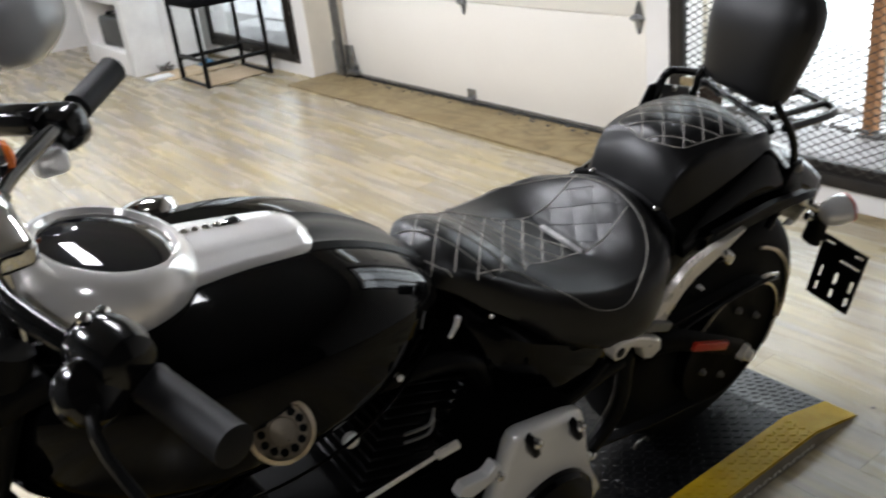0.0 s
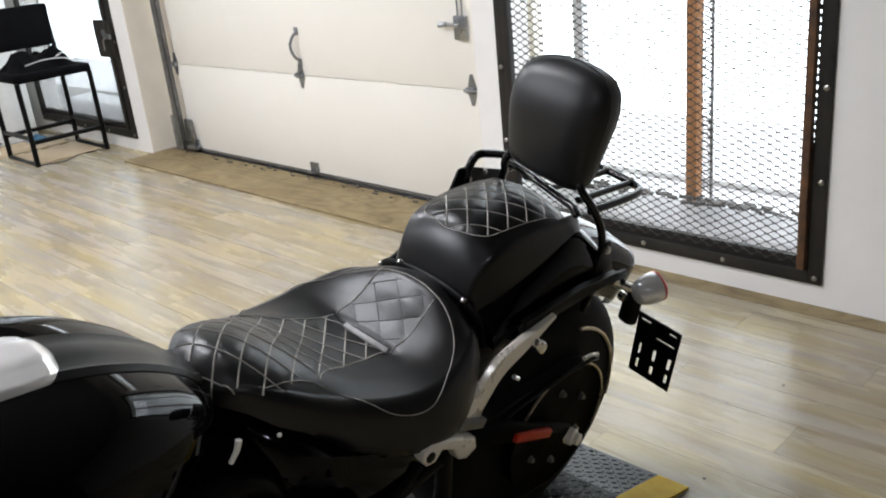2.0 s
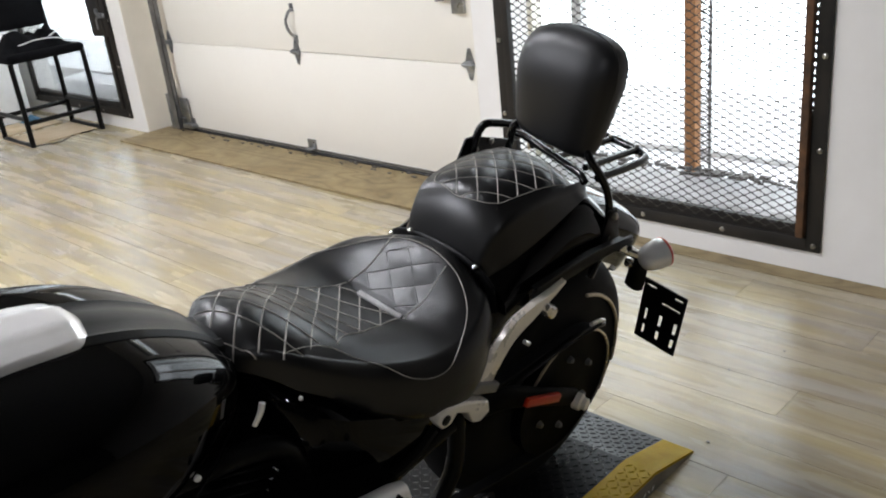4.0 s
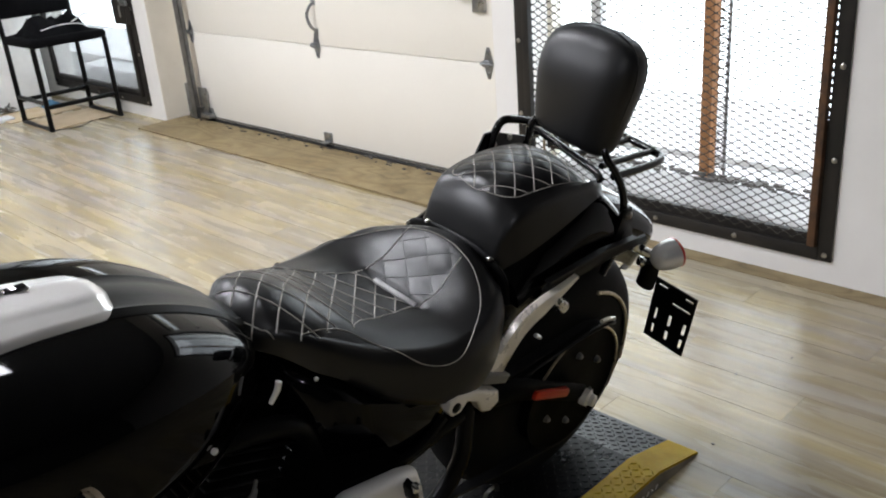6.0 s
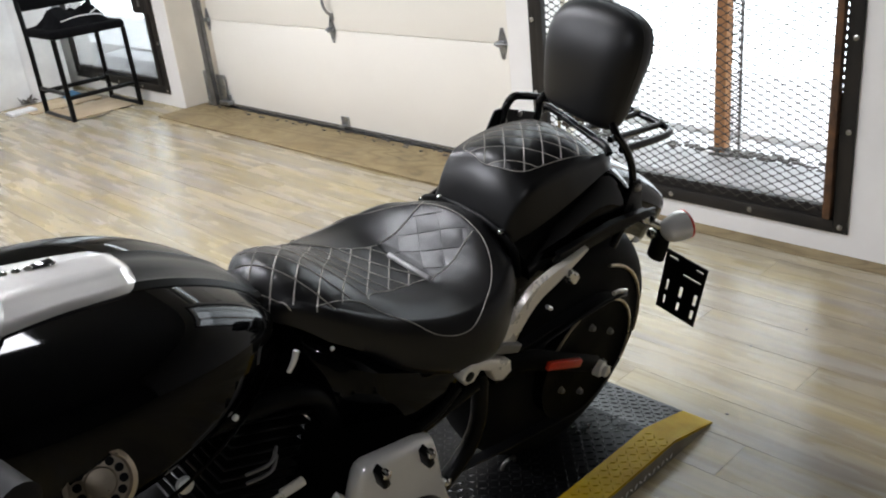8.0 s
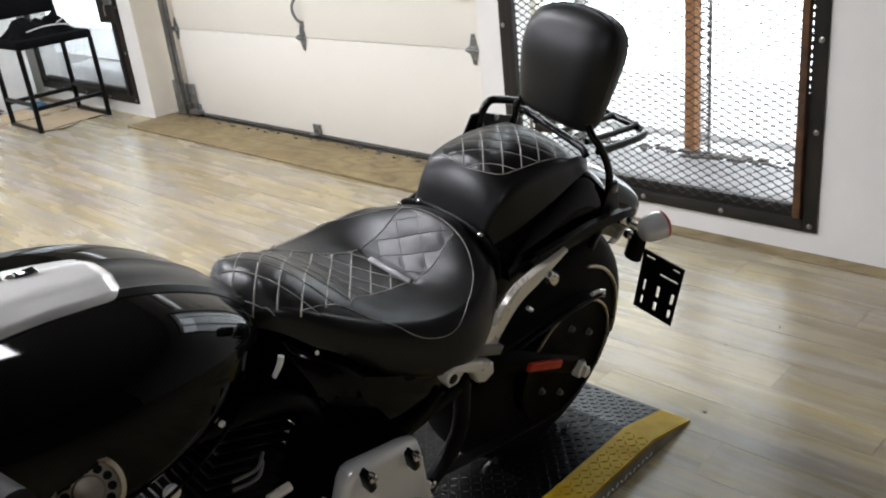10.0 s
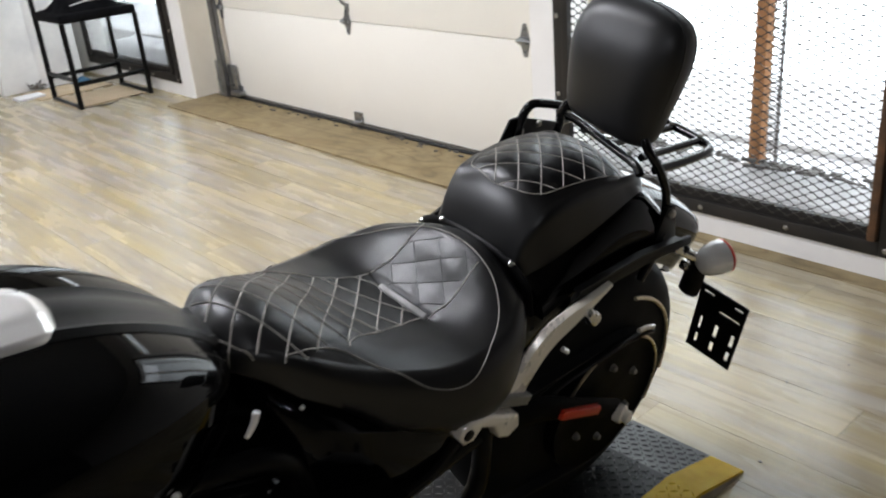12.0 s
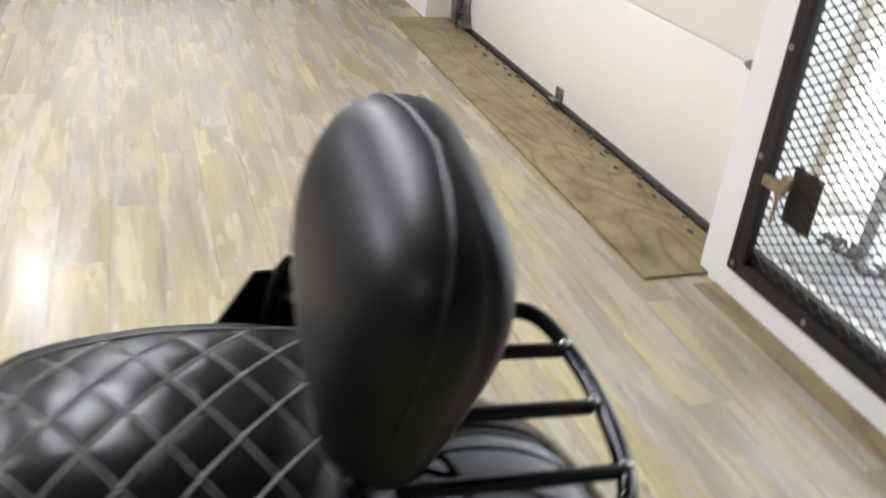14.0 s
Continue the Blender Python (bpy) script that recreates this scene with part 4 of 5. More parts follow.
# strap with studs between the seats
bm = bmesh.new()
tube(bm, [(1.367, -0.135, 0.70), (1.366, -0.118, 0.752), (1.364, -0.05, 0.776), (1.363, 0.05, 0.776), (1.366, 0.118, 0.752), (1.367, 0.135, 0.70)], 0.012, 8, smooth=6, squash=0.45)
strap = part("seat_strap", bm, M["satin_black"], bike)
for v, w in ((0.075, 0.780), (-0.090, 0.776), (0.125, 0.752)):
    bm = bmesh.new()
    lathe(bm, [(0.006, 0), (0.006, 0.003), (0.003, 0.005)], (1.362, v, w), (-0.4, 0.2 * (1 if v > 0 else -1), 1), 12)
    part("stud", bm, M["chrome"], strap)

# ---------- backrest, sissy bar and luggage rack ----------
bm = bmesh.new()
PADW = [(0.908, 0.070, 0.016), (0.911, 0.082, 0.024), (0.918, 0.090, 0.030), (0.935, 0.096, 0.036), (0.97, 0.102, 0.042), (1.01, 0.108, 0.047), (1.045, 0.112, 0.049), (1.075, 0.111, 0.047), (1.100, 0.104, 0.041), (1.118, 0.089, 0.033), (1.130, 0.065, 0.023), (1.136, 0.040, 0.014)]
pw, ph, pt_ = [p[0] for p in PADW], [p[1] for p in PADW], [p[2] for p in PADW]


def pad_centre(w):
    return 1.677 + (w - 0.93) * 0.09


def pad_side(w):
    return -0.016 - 0.05 * (w - 0.93)


loops = []
for w in [0.906] + list(np.linspace(0.908, 1.136, 48)) + [1.1385]:
    hw, th = smooth_lerp(w, pw, ph), smooth_lerp(w, pw, pt_)
    if w in (0.906, 1.1385):
        hw, th = hw * 0.4, th * 0.4
    ring = []
    for k in range(56):
        a = 2 * math.pi * k / 56
        ca, sa = math.cos(a), math.sin(a)
        v = hw * math.copysign(abs(ca) ** 0.55, ca)
        d = th * math.copysign(abs(sa) ** 0.8, sa)
        d = d * (1.32 if d < 0 else 0.95)
        crease = 0.0035 * math.exp(-((a - math.pi * (0.06 if ca > 0 else 0.94)) / 0.07) ** 2)
        ring.append((pad_centre(w) + d, pad_side(w) + v * (1 - crease / 0.11), w + 0.09 * v * max(0.0, min(1.0, (1.02 - w) / 0.1))))
    loops.append(ring)
rings(bm, loops)
pad = part("backrest_pad", bm, M["smooth_vinyl"], bike, "smooth black leather backrest pad", 60)
bm = bmesh.new()
run = []
for w in np.linspace(0.912, 1.135, 40):
    run.append((pad_centre(w) - smooth_lerp(w, pw, pt_) * 0.42, -smooth_lerp(w, pw, ph) * 0.972, w))
run = [(u, pad_side(w) + v, w) for u, v, w in run] + [(pad_centre(1.138) - 0.002, pad_side(1.138), 1.1388)] + [(u, pad_side(w) - v, w) for u, v, w in run[::-1]]
tube(bm, run, 0.0022, 6)
part("pad_piping", bm, M["smooth_vinyl"], pad)

bm = bmesh.new()
for sg, k in ((-1, 1.0), (1, 0.72)):
    tube(bm, [(1.66, sg * 0.152, 0.655), (1.690, sg * 0.151, 0.705), (1.704, sg * 0.148, 0.760), (1.698, sg * 0.143 * (0.5 + 0.5 * k), 0.820), (1.674, sg * 0.133 * k, 0.872), (1.655, sg * 0.110 * k, 0.912), (1.668, sg * 0.07 * k, 0.955)], 0.0082, 12, smooth=6)
part("sissy_bar", bm, M["gloss_tube"], bike)
for sg in (-1, 1):
    bm = bmesh.new()
    slab(bm, [(1.50, 0.690), (1.74, 0.690), (1.745, 0.715), (1.715, 0.80), (1.69, 0.80), (1.67, 0.73), (1.52, 0.72)], sg * 0.150, sg * 0.157, "uw", 0.001)
    sp = part("side_plate", bm, M["satin_black"], bike)
    for u, w in ((1.53, 0.706), (1.705, 0.785), (1.70, 0.705)):
        bm = bmesh.new()
        lathe(bm, [(0.009, 0), (0.009, 0.004), (0.005, 0.008)], (u, sg * 0.157, w), (0, sg, 0), 10)
        part("screw", bm, M["bolt"], sp)

rack = part("luggage_rack", tube(bmesh.new(), [(1.68, -0.120, 0.864), (1.77, -0.124, 0.857), (1.848, -0.121, 0.851), (1.882, -0.096, 0.848), (1.895, -0.008, 0.849), (1.882, 0.080, 0.850), (1.852, 0.106, 0.853), (1.77, 0.112, 0.859), (1.69, 0.108, 0.866)], 0.0085, 12, smooth=6), M["gloss_tube"], bike, "glossy black tubular luggage rack")
bm = bmesh.new()
tube(bm, [(1.640, -0.118, 0.866), (1.648, -0.100, 0.874), (1.660, -0.06, 0.876), (1.684, 0.02, 0.876), (1.706, 0.096, 0.875), (1.714, 0.116, 0.866)], 0.0080, 12, smooth=5)
part("front_rail", bm, M["gloss_tube"], rack)
for v in (-0.082, -0.015, 0.052):
    bm = bmesh.new()
    tube(bm, [(1.69, v, 0.869), (1.78, v, 0.860), (1.882, v, 0.850)], 0.0072, 10)
    part("slat", bm, M["gloss_tube"], rack)
    bm = bmesh.new()
    lathe(bm, [(0.005, 0), (0.005, 0.003), (0.0025, 0.0045)], (1.884, v, 0.8575), (0, 0, 1), 10)
    part("screw", bm, M["bolt"], rack)
for u, v in ((1.655, -0.078), (1.673, -0.015), (1.693, 0.052)):
    bm = bmesh.new()
    lathe(bm, [(0.0045, 0), (0.0045, 0.003), (0.0025, 0.004)], (u, v, 0.8845), (0, 0, 1), 8)
    part("screw", bm, M["bolt"], rack)
# grab loop and slotted bracket on the off side
bm = bmesh.new()
tube(bm, [(1.632, 0.166, 0.79), (1.638, 0.164, 0.850), (1.656, 0.160, 0.886), (1.69, 0.150, 0.886), (1.76, 0.135, 0.866)], 0.009, 10, smooth=5)
part("grab_loop", bm, M["gloss_tube"], bike)
bm = bmesh.new()
slab(bm, [(1.555, 0.70), (1.76, 0.70), (1.76, 0.822), (1.640, 0.862), (1.618, 0.862), (1.585, 0.800)], 0.170, 0.175, "uw", 0.001)
part("bag_bracket", bm, M["satin_black"], bike)
for u, w in ((1.635, 0.80), (1.65, 0.83), (1.70, 0.835)):
    bm = bmesh.new()
    lathe(bm, [(0.007, 0), (0.007, 0.004), (0.004, 0.007)], (u, 0.170, w), (0, -1, 0), 10)
    part("screw", bm, M["bolt"], bike)

# ---------- rear fender, struts ----------
AU, AW = 1.630, 0.335
bm = bmesh.new()
loops = []
for a in np.linspace(150, 38, 46):
    ca, sa = math.cos(radians(a)), math.sin(radians(a))
    prof = []
    for v, r in ((-0.120, 0.330), (-0.126, 0.392), (-0.123, 0.422), (-0.110, 0.440), (-0.080, 0.452), (-0.038, 0.459), (0, 0.461), (0.038, 0.459), (0.080, 0.452), (0.110, 0.440), (0.123, 0.422), (0.126, 0.392), (0.120, 0.330)):
        prof.append((v, r))
    end = max(0.0, (a - 38) / 14)
    k = min(1.0, 0.55 + 0.45 * math.sqrt(min(end, 1.0)))
    ring = [(AU + ca * r, v * k, AW + sa * r) for v, r in prof]
    inner = [(AU + ca * (r - 0.005), v * k * 0.965, AW + sa * (r - 0.005)) for v, r in prof]
    loops.append(ring + inner[::-1])
rings(bm, loops)
fender = part("rear_fender", bm, M["black_paint"], bike, "gloss black wide rear fender", 50)
bm = bmesh.new()
# bright fender strut, wide at the foot and thinning along the fender
rail = spline([(1.288, -0.184, 0.600), (1.310, -0.187, 0.645), (1.350, -0.190, 0.692), (1.410, -0.188, 0.709), (1.458, -0.185, 0.717), (1.512, -0.181, 0.729)], 8)
loops = []
for i, p in enumerate(rail):
    d = (rail[min(i + 1, len(rail) - 1)] - rail[max(i - 1, 0)]).normalized()
    n = Vector((-d.z, 0, d.x))
    h = lerp(i / (len(rail) - 1), [0, 0.4, 0.6, 0.8, 1], [0.027, 0.025, 0.020, 0.011, 0.004])
    loops.append([p + n * h, p + n * h * 0.8 + Vector((0, -0.009, 0)), p - n * h * 0.8 + Vector((0, -0.009, 0)), p - n * h, p - n * h * 0.8 + Vector((0, 0.006, 0)), p + n * h * 0.8 + Vector((0, 0.006, 0))])
rings(bm, loops)
part("fender_strut", bm, M["brushed"], bike, "bright satin metal fender strut", 60)
bm = bmesh.new()
slab(bm, [(1.42, 0.728), (1.44, 0.743), (1.60, 0.746), (1.76, 0.728), (1.765, 0.710), (1.60, 0.722), (1.46, 0.715)], -0.180, -0.172, "uw", 0.002)
part("strut_rail", bm, M["satin_black"], bike)
bm = bmesh.new()
slab(bm, [(1.43, 0.747), (1.60, 0.752), (1.72, 0.739), (1.72, 0.734), (1.60, 0.747), (1.43, 0.742)], -0.184, -0.170, "uw")
part("strut_trim", bm, M["satin_black"], bike)
for u, w, r in ((1.448, 0.702, 0.011), (1.462, 0.688, 0.014)):
    bm = bmesh.new()
    lathe(bm, [(r, 0), (r, 0.014), (r * 0.8, 0.020), (r * 0.3, 0.023)], (u, -0.186, w), (0, -1, 0), 14)
    part("strut_bolt", bm, M["chrome"], bike)

# ---------- turn signal and plate bracket ----------
bm = bmesh.new()
lathe(bm, [(0.003, -0.034), (0.012, -0.032), (0.021, -0.027), (0.027, -0.017), (0.031, -0.003), (0.033, 0.010), (0.0325, 0.022)], (1.800, -0.214, 0.679), (0.93, -0.36, 0.22), 26)
sig = part("turn_signal", bm, M["bright_shell"], bike, "chrome bullet turn signal")
bm = bmesh.new()
lathe(bm, [(0.033, 0.022), (0.033, 0.026), (0.026, 0.032), (0.009, 0.036)], (1.800, -0.214, 0.679), (0.93, -0.36, 0.22), 26)
part("lens", bm, M["red_lens"], sig, "red signal lens")
bm = bmesh.new()
tube(bm, [(1.745, -0.15, 0.70), (1.765, -0.175, 0.687), (1.79, -0.198, 0.673)], 0.010, 10, smooth=4)
part("signal_stalk", bm, M["chrome"], sig)
bm = bmesh.new()
tube(bm, [(1.70, -0.155, 0.715), (1.76, -0.158, 0.70)], 0.009, 10)
part("light_bar", bm, M["chrome"], bike)
for c in ((1.765, -0.165, 0.690), (1.775, -0.17, 0.655), (1.745, -0.16, 0.70)):
    bm = bmesh.new()
    lathe(bm, [(0.011, 0), (0.011, 0.010), (0.006, 0.016)], c, (-0.3, -1, 0.1), 12)
    part("signal_bolt", bm, M["chrome"] if c[2] != 0.690 else M["satin_black"], bike)
bm = bmesh.new()
tube(bm, [(1.785, -0.190, 0.663), (1.796, -0.187, 0.628), (1.803, -0.180, 0.588)], 0.022, 10, smooth=3, squash=0.7)
part("plate_mount", bm, M["satin_black"], bike)
P0, PR, PD = Vector((1.815, -0.199, 0.611)), Vector((-0.004, -0.106, -0.004)), Vector((0.053, 0.025, -0.191))
ul = [0.0, 0.08, 0.14, 0.18, 0.20, 0.30, 0.44, 0.48, 0.56, 0.60, 0.74, 0.84, 0.92, 1.0]
wl = [0.0, 0.06, 0.10, 0.24, 0.28, 0.40, 0.46, 0.66, 0.74, 0.90, 1.0]


def plate_keep(u, v):
    for (a0, a1, b0, b1) in ((0.08, 0.30, 0.06, 0.10), (0.74, 0.92, 0.06, 0.10), (0.48, 0.92, 0.24, 0.28),
                             (0.14, 0.20, 0.46, 0.66), (0.48, 0.56, 0.46, 0.66), (0.84, 0.92, 0.46, 0.66),
                             (0.14, 0.20, 0.74, 0.90), (0.48, 0.56, 0.74, 0.90), (0.84, 0.92, 0.74, 0.90)):
        if a0 < u < a1 and b0 < v < b1:
            return False
    return True


PN = PR.cross(PD).normalized()
bm = grid_plate(bmesh.new(), ul, wl, plate_keep, lambda u, v, d: P0 + PR * u + PD * v + PN * d, 0.0035)
part("plate_bracket", bm, M["satin_black"], bike, "slotted black number plate bracket", 20)

# ---------- rear wheel ----------
wheel_c = (1.682, 0.0, 0.319)


def wheel(name, centre, r, half, rim_r, parent, turn=None):
    e = new(name)
    e.parent = parent
    e.matrix_local = Matrix.Translation(centre) @ (turn or Matrix.Identity(4))
    bm = bmesh.new()
    prof = []
    for k in range(25):
        a = math.pi * k / 24
        prof.append((rim_r + (r - rim_r) * math.sin(a) ** 0.85, -half * math.cos(a)))
    lathe(bm, prof, (0, 0, 0), (0, 1, 0), 72)
    part("tyre", bm, M["tyre"], e)
    bm = bmesh.new()
    for s in (-1, 1):
        lathe(bm, [(rim_r - 0.012, s * (half - 0.006)), (rim_r + 0.003, s * (half - 0.004)), (rim_r + 0.003, s * (half - 0.016)), (rim_r - 0.012, s * (half - 0.022))], (0, 0, 0), (0, 1, 0), 72)
    part("rim", bm, M["brushed"], e)
    bm = bmesh.new()
    lathe(bm, [(rim_r - 0.010, -half * 0.72), (rim_r - 0.05, -half * 0.45), (0.07, -half * 0.62), (0.05, -half * 0.9), (0.03, -half * 0.9), (0.03, half * 0.9), (0.05, half * 0.9), (0.07, half * 0.62), (rim_r - 0.05, half * 0.45), (rim_r - 0.010, half * 0.72)], (0, 0, 0), (0, 1, 0), 60)
    part("disc", bm, M["wheel_black"], e)
    return e


rw = wheel("rear_wheel", wheel_c, 0.318, 0.100, 0.218, bike)
bm = bmesh.new()
lathe(bm, [(0.085, -0.124), (0.150, -0.124), (0.158, -0.128), (0.158, -0.100), (0.150, -0.104), (0.085, -0.104)], (0, 0, 0), (0, 1, 0), 64)
part("belt_pulley", bm, M["wheel_black"], rw)
for k in range(6):
    a = 2 * math.pi * k / 6 + 0.5
    bm = bmesh.new()
    lathe(bm, [(0.009, 0), (0.009, 0.002), (0.007, 0.003), (0.007, 0.009), (0.003, 0.012)], (0.094 * math.cos(a), -0.124, 0.094 * math.sin(a)), (0, -1, 0), 10)
    part("pulley_bolt", bm, M["track"], rw)
# belt: along the top run, round the pulley and back forward
bm = bmesh.new()
belt = [(-0.50, -0.116, 0.150), (-0.25, -0.116, 0.166), (-0.02, -0.116, 0.165)]
belt += [(0.166 * math.cos(radians(a)), -0.116, 0.166 * math.sin(radians(a))) for a in range(80, -100, -10)]
belt += [(-0.25, -0.116, -0.12), (-0.50, -0.116, -0.06)]
loops = []
for i, p in enumerate(belt):
    p, q0, q1 = Vector(p), Vector(belt[max(i - 1, 0)]), Vector(belt[min(i + 1, len(belt) - 1)])
    d = (q1 - q0).normalized()
    n = Vector((-d.z, 0, d.x)) * 0.003
    loops.append([p + n + Vector((0, -0.012, 0)), p - n + Vector((0, -0.012, 0)), p - n + Vector((0, 0.012, 0)), p + n + Vector((0, 0.012, 0))])
rings(bm, loops)
part("drive_belt", bm, M["rubber"], rw)
bm = bmesh.new()
tube(bm, [(0.163 * math.cos(radians(a)), -0.131, 0.163 * math.sin(radians(a))) for a in range(-25, 146, 5)], 0.0035, 6)
part("pulley_lip", bm, M["horn"], rw, "thin tan lip of the belt pulley")
bm = bmesh.new()
tube(bm, [(1.36, -0.150, 0.470), (1.46, -0.150, 0.498), (1.58, -0.148, 0.502), (1.66, -0.146, 0.500), (1.74, -0.142, 0.488), (1.775, -0.140, 0.476)], 0.006, 8, smooth=5, squash=1.5)
part("belt_guard", bm, M["satin_black"], bike)
bm = bmesh.new()
tube(bm, [(1.715, -0.146, 0.506), (1.745, -0.145, 0.500), (1.772, -0.143, 0.488)], 0.005, 8, smooth=4)
part("guard_clip", bm, M["brushed"], bike)
# rim lip whose tan colour stands in for the floor mirrored in it
bm = bmesh.new()
tube(bm, [(0.236 * math.cos(radians(a)), -0.104, 0.236 * math.sin(radians(a))) for a in range(-10, 78, 4)], 0.0045, 6)
part("rim_lip", bm, M["horn"], rw, "thin lip of the wheel rim, tan from the reflected floor")

bm = bmesh.new()
tube(bm, [(1.438, -0.166, 0.612), (1.450, -0.168, 0.602)], 0.0045, 8)
part("fender_clip", bm, M["bright_shell"], bike)

# swingarm, axle, reflector
bm = bmesh.new()
tube(bm, [(1.30, -0.160, 0.515), (1.40, -0.163, 0.492), (1.52, -0.162, 0.425), (1.68, -0.150, 0.325)], [0.026, 0.026, 0.023, 0.022], 12, smooth=4, squash=0.6)
swing = part("swingarm", bm, M["wheel_black"], bike)
bm = bmesh.new()
tube(bm, [(1.30, 0.150, 0.500), (1.40, 0.150, 0.480), (1.52, 0.152, 0.425), (1.645, 0.152, 0.358)], [0.026, 0.026, 0.023, 0.022], 12, smooth=4, squash=0.6)
part("swingarm", bm, M["wheel_black"], bike)
bm = bmesh.new()
lathe(bm, [(0.020, 0.0), (0.020, 0.016), (0.014, 0.020), (0.014, 0.030), (0.006, 0.034)], (1.680, -0.158, 0.320), (0.2, -1, 0), 16)
part("axle_nut", bm, M["brushed"], swing)
bm = bmesh.new()
slab(bm, [(1.449, 0.452), (1.567, 0.398), (1.574, 0.411), (1.571, 0.418), (1.455, 0.470), (1.449, 0.466)], -0.186, -0.174, "uw", 0.002)
part("reflector", bm, M["red_lens"], swing, "long red side reflector")
# passenger peg and its bracket
bm = bmesh.new()
slab(bm, [(1.223, 0.620), (1.255, 0.603), (1.282, 0.588), (1.287, 0.562), (1.262, 0.551), (1.240, 0.562), (1.224, 0.594), (1.196, 0.611), (1.180, 0.594), (1.160, 0.596), (1.149, 0.613), (1.154, 0.630), (1.172, 0.637)], -0.215, -0.190, "uw", 0.005)
peg = part("passenger_peg", bm, M["brushed"], bike, "folded bright metal passenger peg")
bm = bmesh.new()
lathe(bm, [(0.010, 0), (0.010, 0.002), (0.004, 0.003)], (1.166, -0.215, 0.615), (0, -1, 0), 14)
part("peg_hole", bm, M["satin_black"], peg)
bm = bmesh.new()
slab(bm, [(1.262, 0.630), (1.322, 0.600), (1.312, 0.584), (1.240, 0.617)], -0.205, -0.170, "uw", 0.003)
part("peg_hinge", bm, M["track"], peg)
bm = bmesh.new()
box(bm, (1.275, -0.175, 0.590), (0.05, 0.02, 0.034), 0.006)
part("peg_bracket", bm, M["satin_black"], bike)

# ---------- side covers, frame, engine ----------
bm = bmesh.new()
loops = []
for u, v, w0, w1 in ((0.90, 0.10, 0.60, 0.76), (0.94, 0.148, 0.56, 0.735), (1.00, 0.162, 0.52, 0.70), (1.08, 0.166, 0.49, 0.66), (1.16, 0.160, 0.47, 0.63), (1.24, 0.14, 0.46, 0.62), (1.30, 0.10, 0.47, 0.62)):
    wm = (w0 + w1) / 2
    loops.append([(u, -v * 0.85, w0), (u, -v, w0 + 0.02), (u, -v * 1.03, wm), (u, -v, w1 - 0.02), (u, -v * 0.85, w1), (u, v * 0.85, w1), (u, v, w1 - 0.02), (u, v * 1.03, wm), (u, v, w0 + 0.02), (u, v * 0.85, w0)])
rings(bm, loops)
part("oil_tank", bm, M["black_paint"], bike, "gloss black oil tank cover", 50)
for sg in (-1, 1):
    bm = bmesh.new()
    tube(bm, [(0.30, sg * 0.05, 0.74), (0.60, sg * 0.085, 0.70), (0.86, sg * 0.125, 0.69), (0.93, sg * 0.130, 0.60), (1.00, sg * 0.13, 0.45), (1.28, sg * 0.13, 0.48)], 0.018, 10, smooth=5)
    part("upper_frame_tube", bm, M["satin_black"], bike)
    bm = bmesh.new()
    tube(bm, [(0.30, sg * 0.05, 0.68), (0.36, sg * 0.10, 0.30), (0.48, sg * 0.13, 0.17), (1.0, sg * 0.13, 0.17), (1.28, sg * 0.13, 0.30), (1.30, sg * 0.13, 0.50)], 0.018, 10, smooth=5)
    part("lower_frame_tube", bm, M["satin_black"], bike)
bm = bmesh.new()
tube(bm, [(0.93, -0.155, 0.545), (1.02, -0.172, 0.515), (1.12, -0.172, 0.512), (1.20, -0.16, 0.535)], 0.010, 8, smooth=5)
part("lower_trim", bm, M["satin_black"], bike)
bm = bmesh.new()
box(bm, (0.72, 0, 0.32), (0.50, 0.22, 0.26), 0.05, seg=3)
engine = part("engine", bm, M["wheel_black"], bike)
for uc, tilt in ((0.50, 22), (0.75, -22)):
    mt = Matrix.Translation((uc, 0, 0.44)) @ Matrix.Rotation(radians(-tilt), 4, "Y")
    bm = bmesh.new()
    lathe(bm, [(0.058, 0.0), (0.058, 0.26)], (0, 0, 0), (0, 0, 1), 24)
    bmesh.ops.transform(bm, matrix=mt, verts=bm.verts)
    cyl = part("cylinder", bm, M["wheel_black"], engine)
    for k in range(11):
        bm = bmesh.new()
        box(bm, (0, 0, 0.02 + k * 0.0205), (0.155, 0.225, 0.0060), 0.0025, mt, 1)
        part("fin", bm, M["satin_black"], engine)
    bm = bmesh.new()
    box(bm, (0, 0, 0.275), (0.17, 0.17, 0.06), 0.02, mt, 3)
    part("rocker_box", bm, M["wheel_black"], engine)

# primary cover
PRI = [(0.878, 0.530), (0.886, 0.575), (0.897, 0.593), (0.914, 0.597), (1.028, 0.573), (1.054, 0.562), (1.070, 0.515), (1.085, 0.45), (1.105, 0.39), (1.140, 0.32), (1.10, 0.26), (1.02, 0.215), (0.88, 0.205), (0.70, 0.215), (0.56, 0.24), (0.50, 0.29), (0.51, 0.34), (0.60, 0.37), (0.78, 0.38), (0.84, 0.41), (0.866, 0.48)]
bm = bmesh.new()
slab(bm, PRI, -0.10, -0.213, "uw")
part("primary_case", bm, M["wheel_black"], bike)
bm = bmesh.new()
slab(bm, PRI, -0.214, -0.250, "uw", 0.015)
prim = part("primary_cover", bm, M["polished"], bike, "polished alloy primary drive cover")
bm = bmesh.new()
lathe(bm, [(0.105, 0), (0.105, 0.012), (0.098, 0.020), (0.080, 0.022), (0.0, 0.024)], (0.99, -0.250, 0.345), (0, -1, 0), 48)
part("derby_cover", bm, M["black_paint"], prim, "round black derby cover")
bm = bmesh.new()
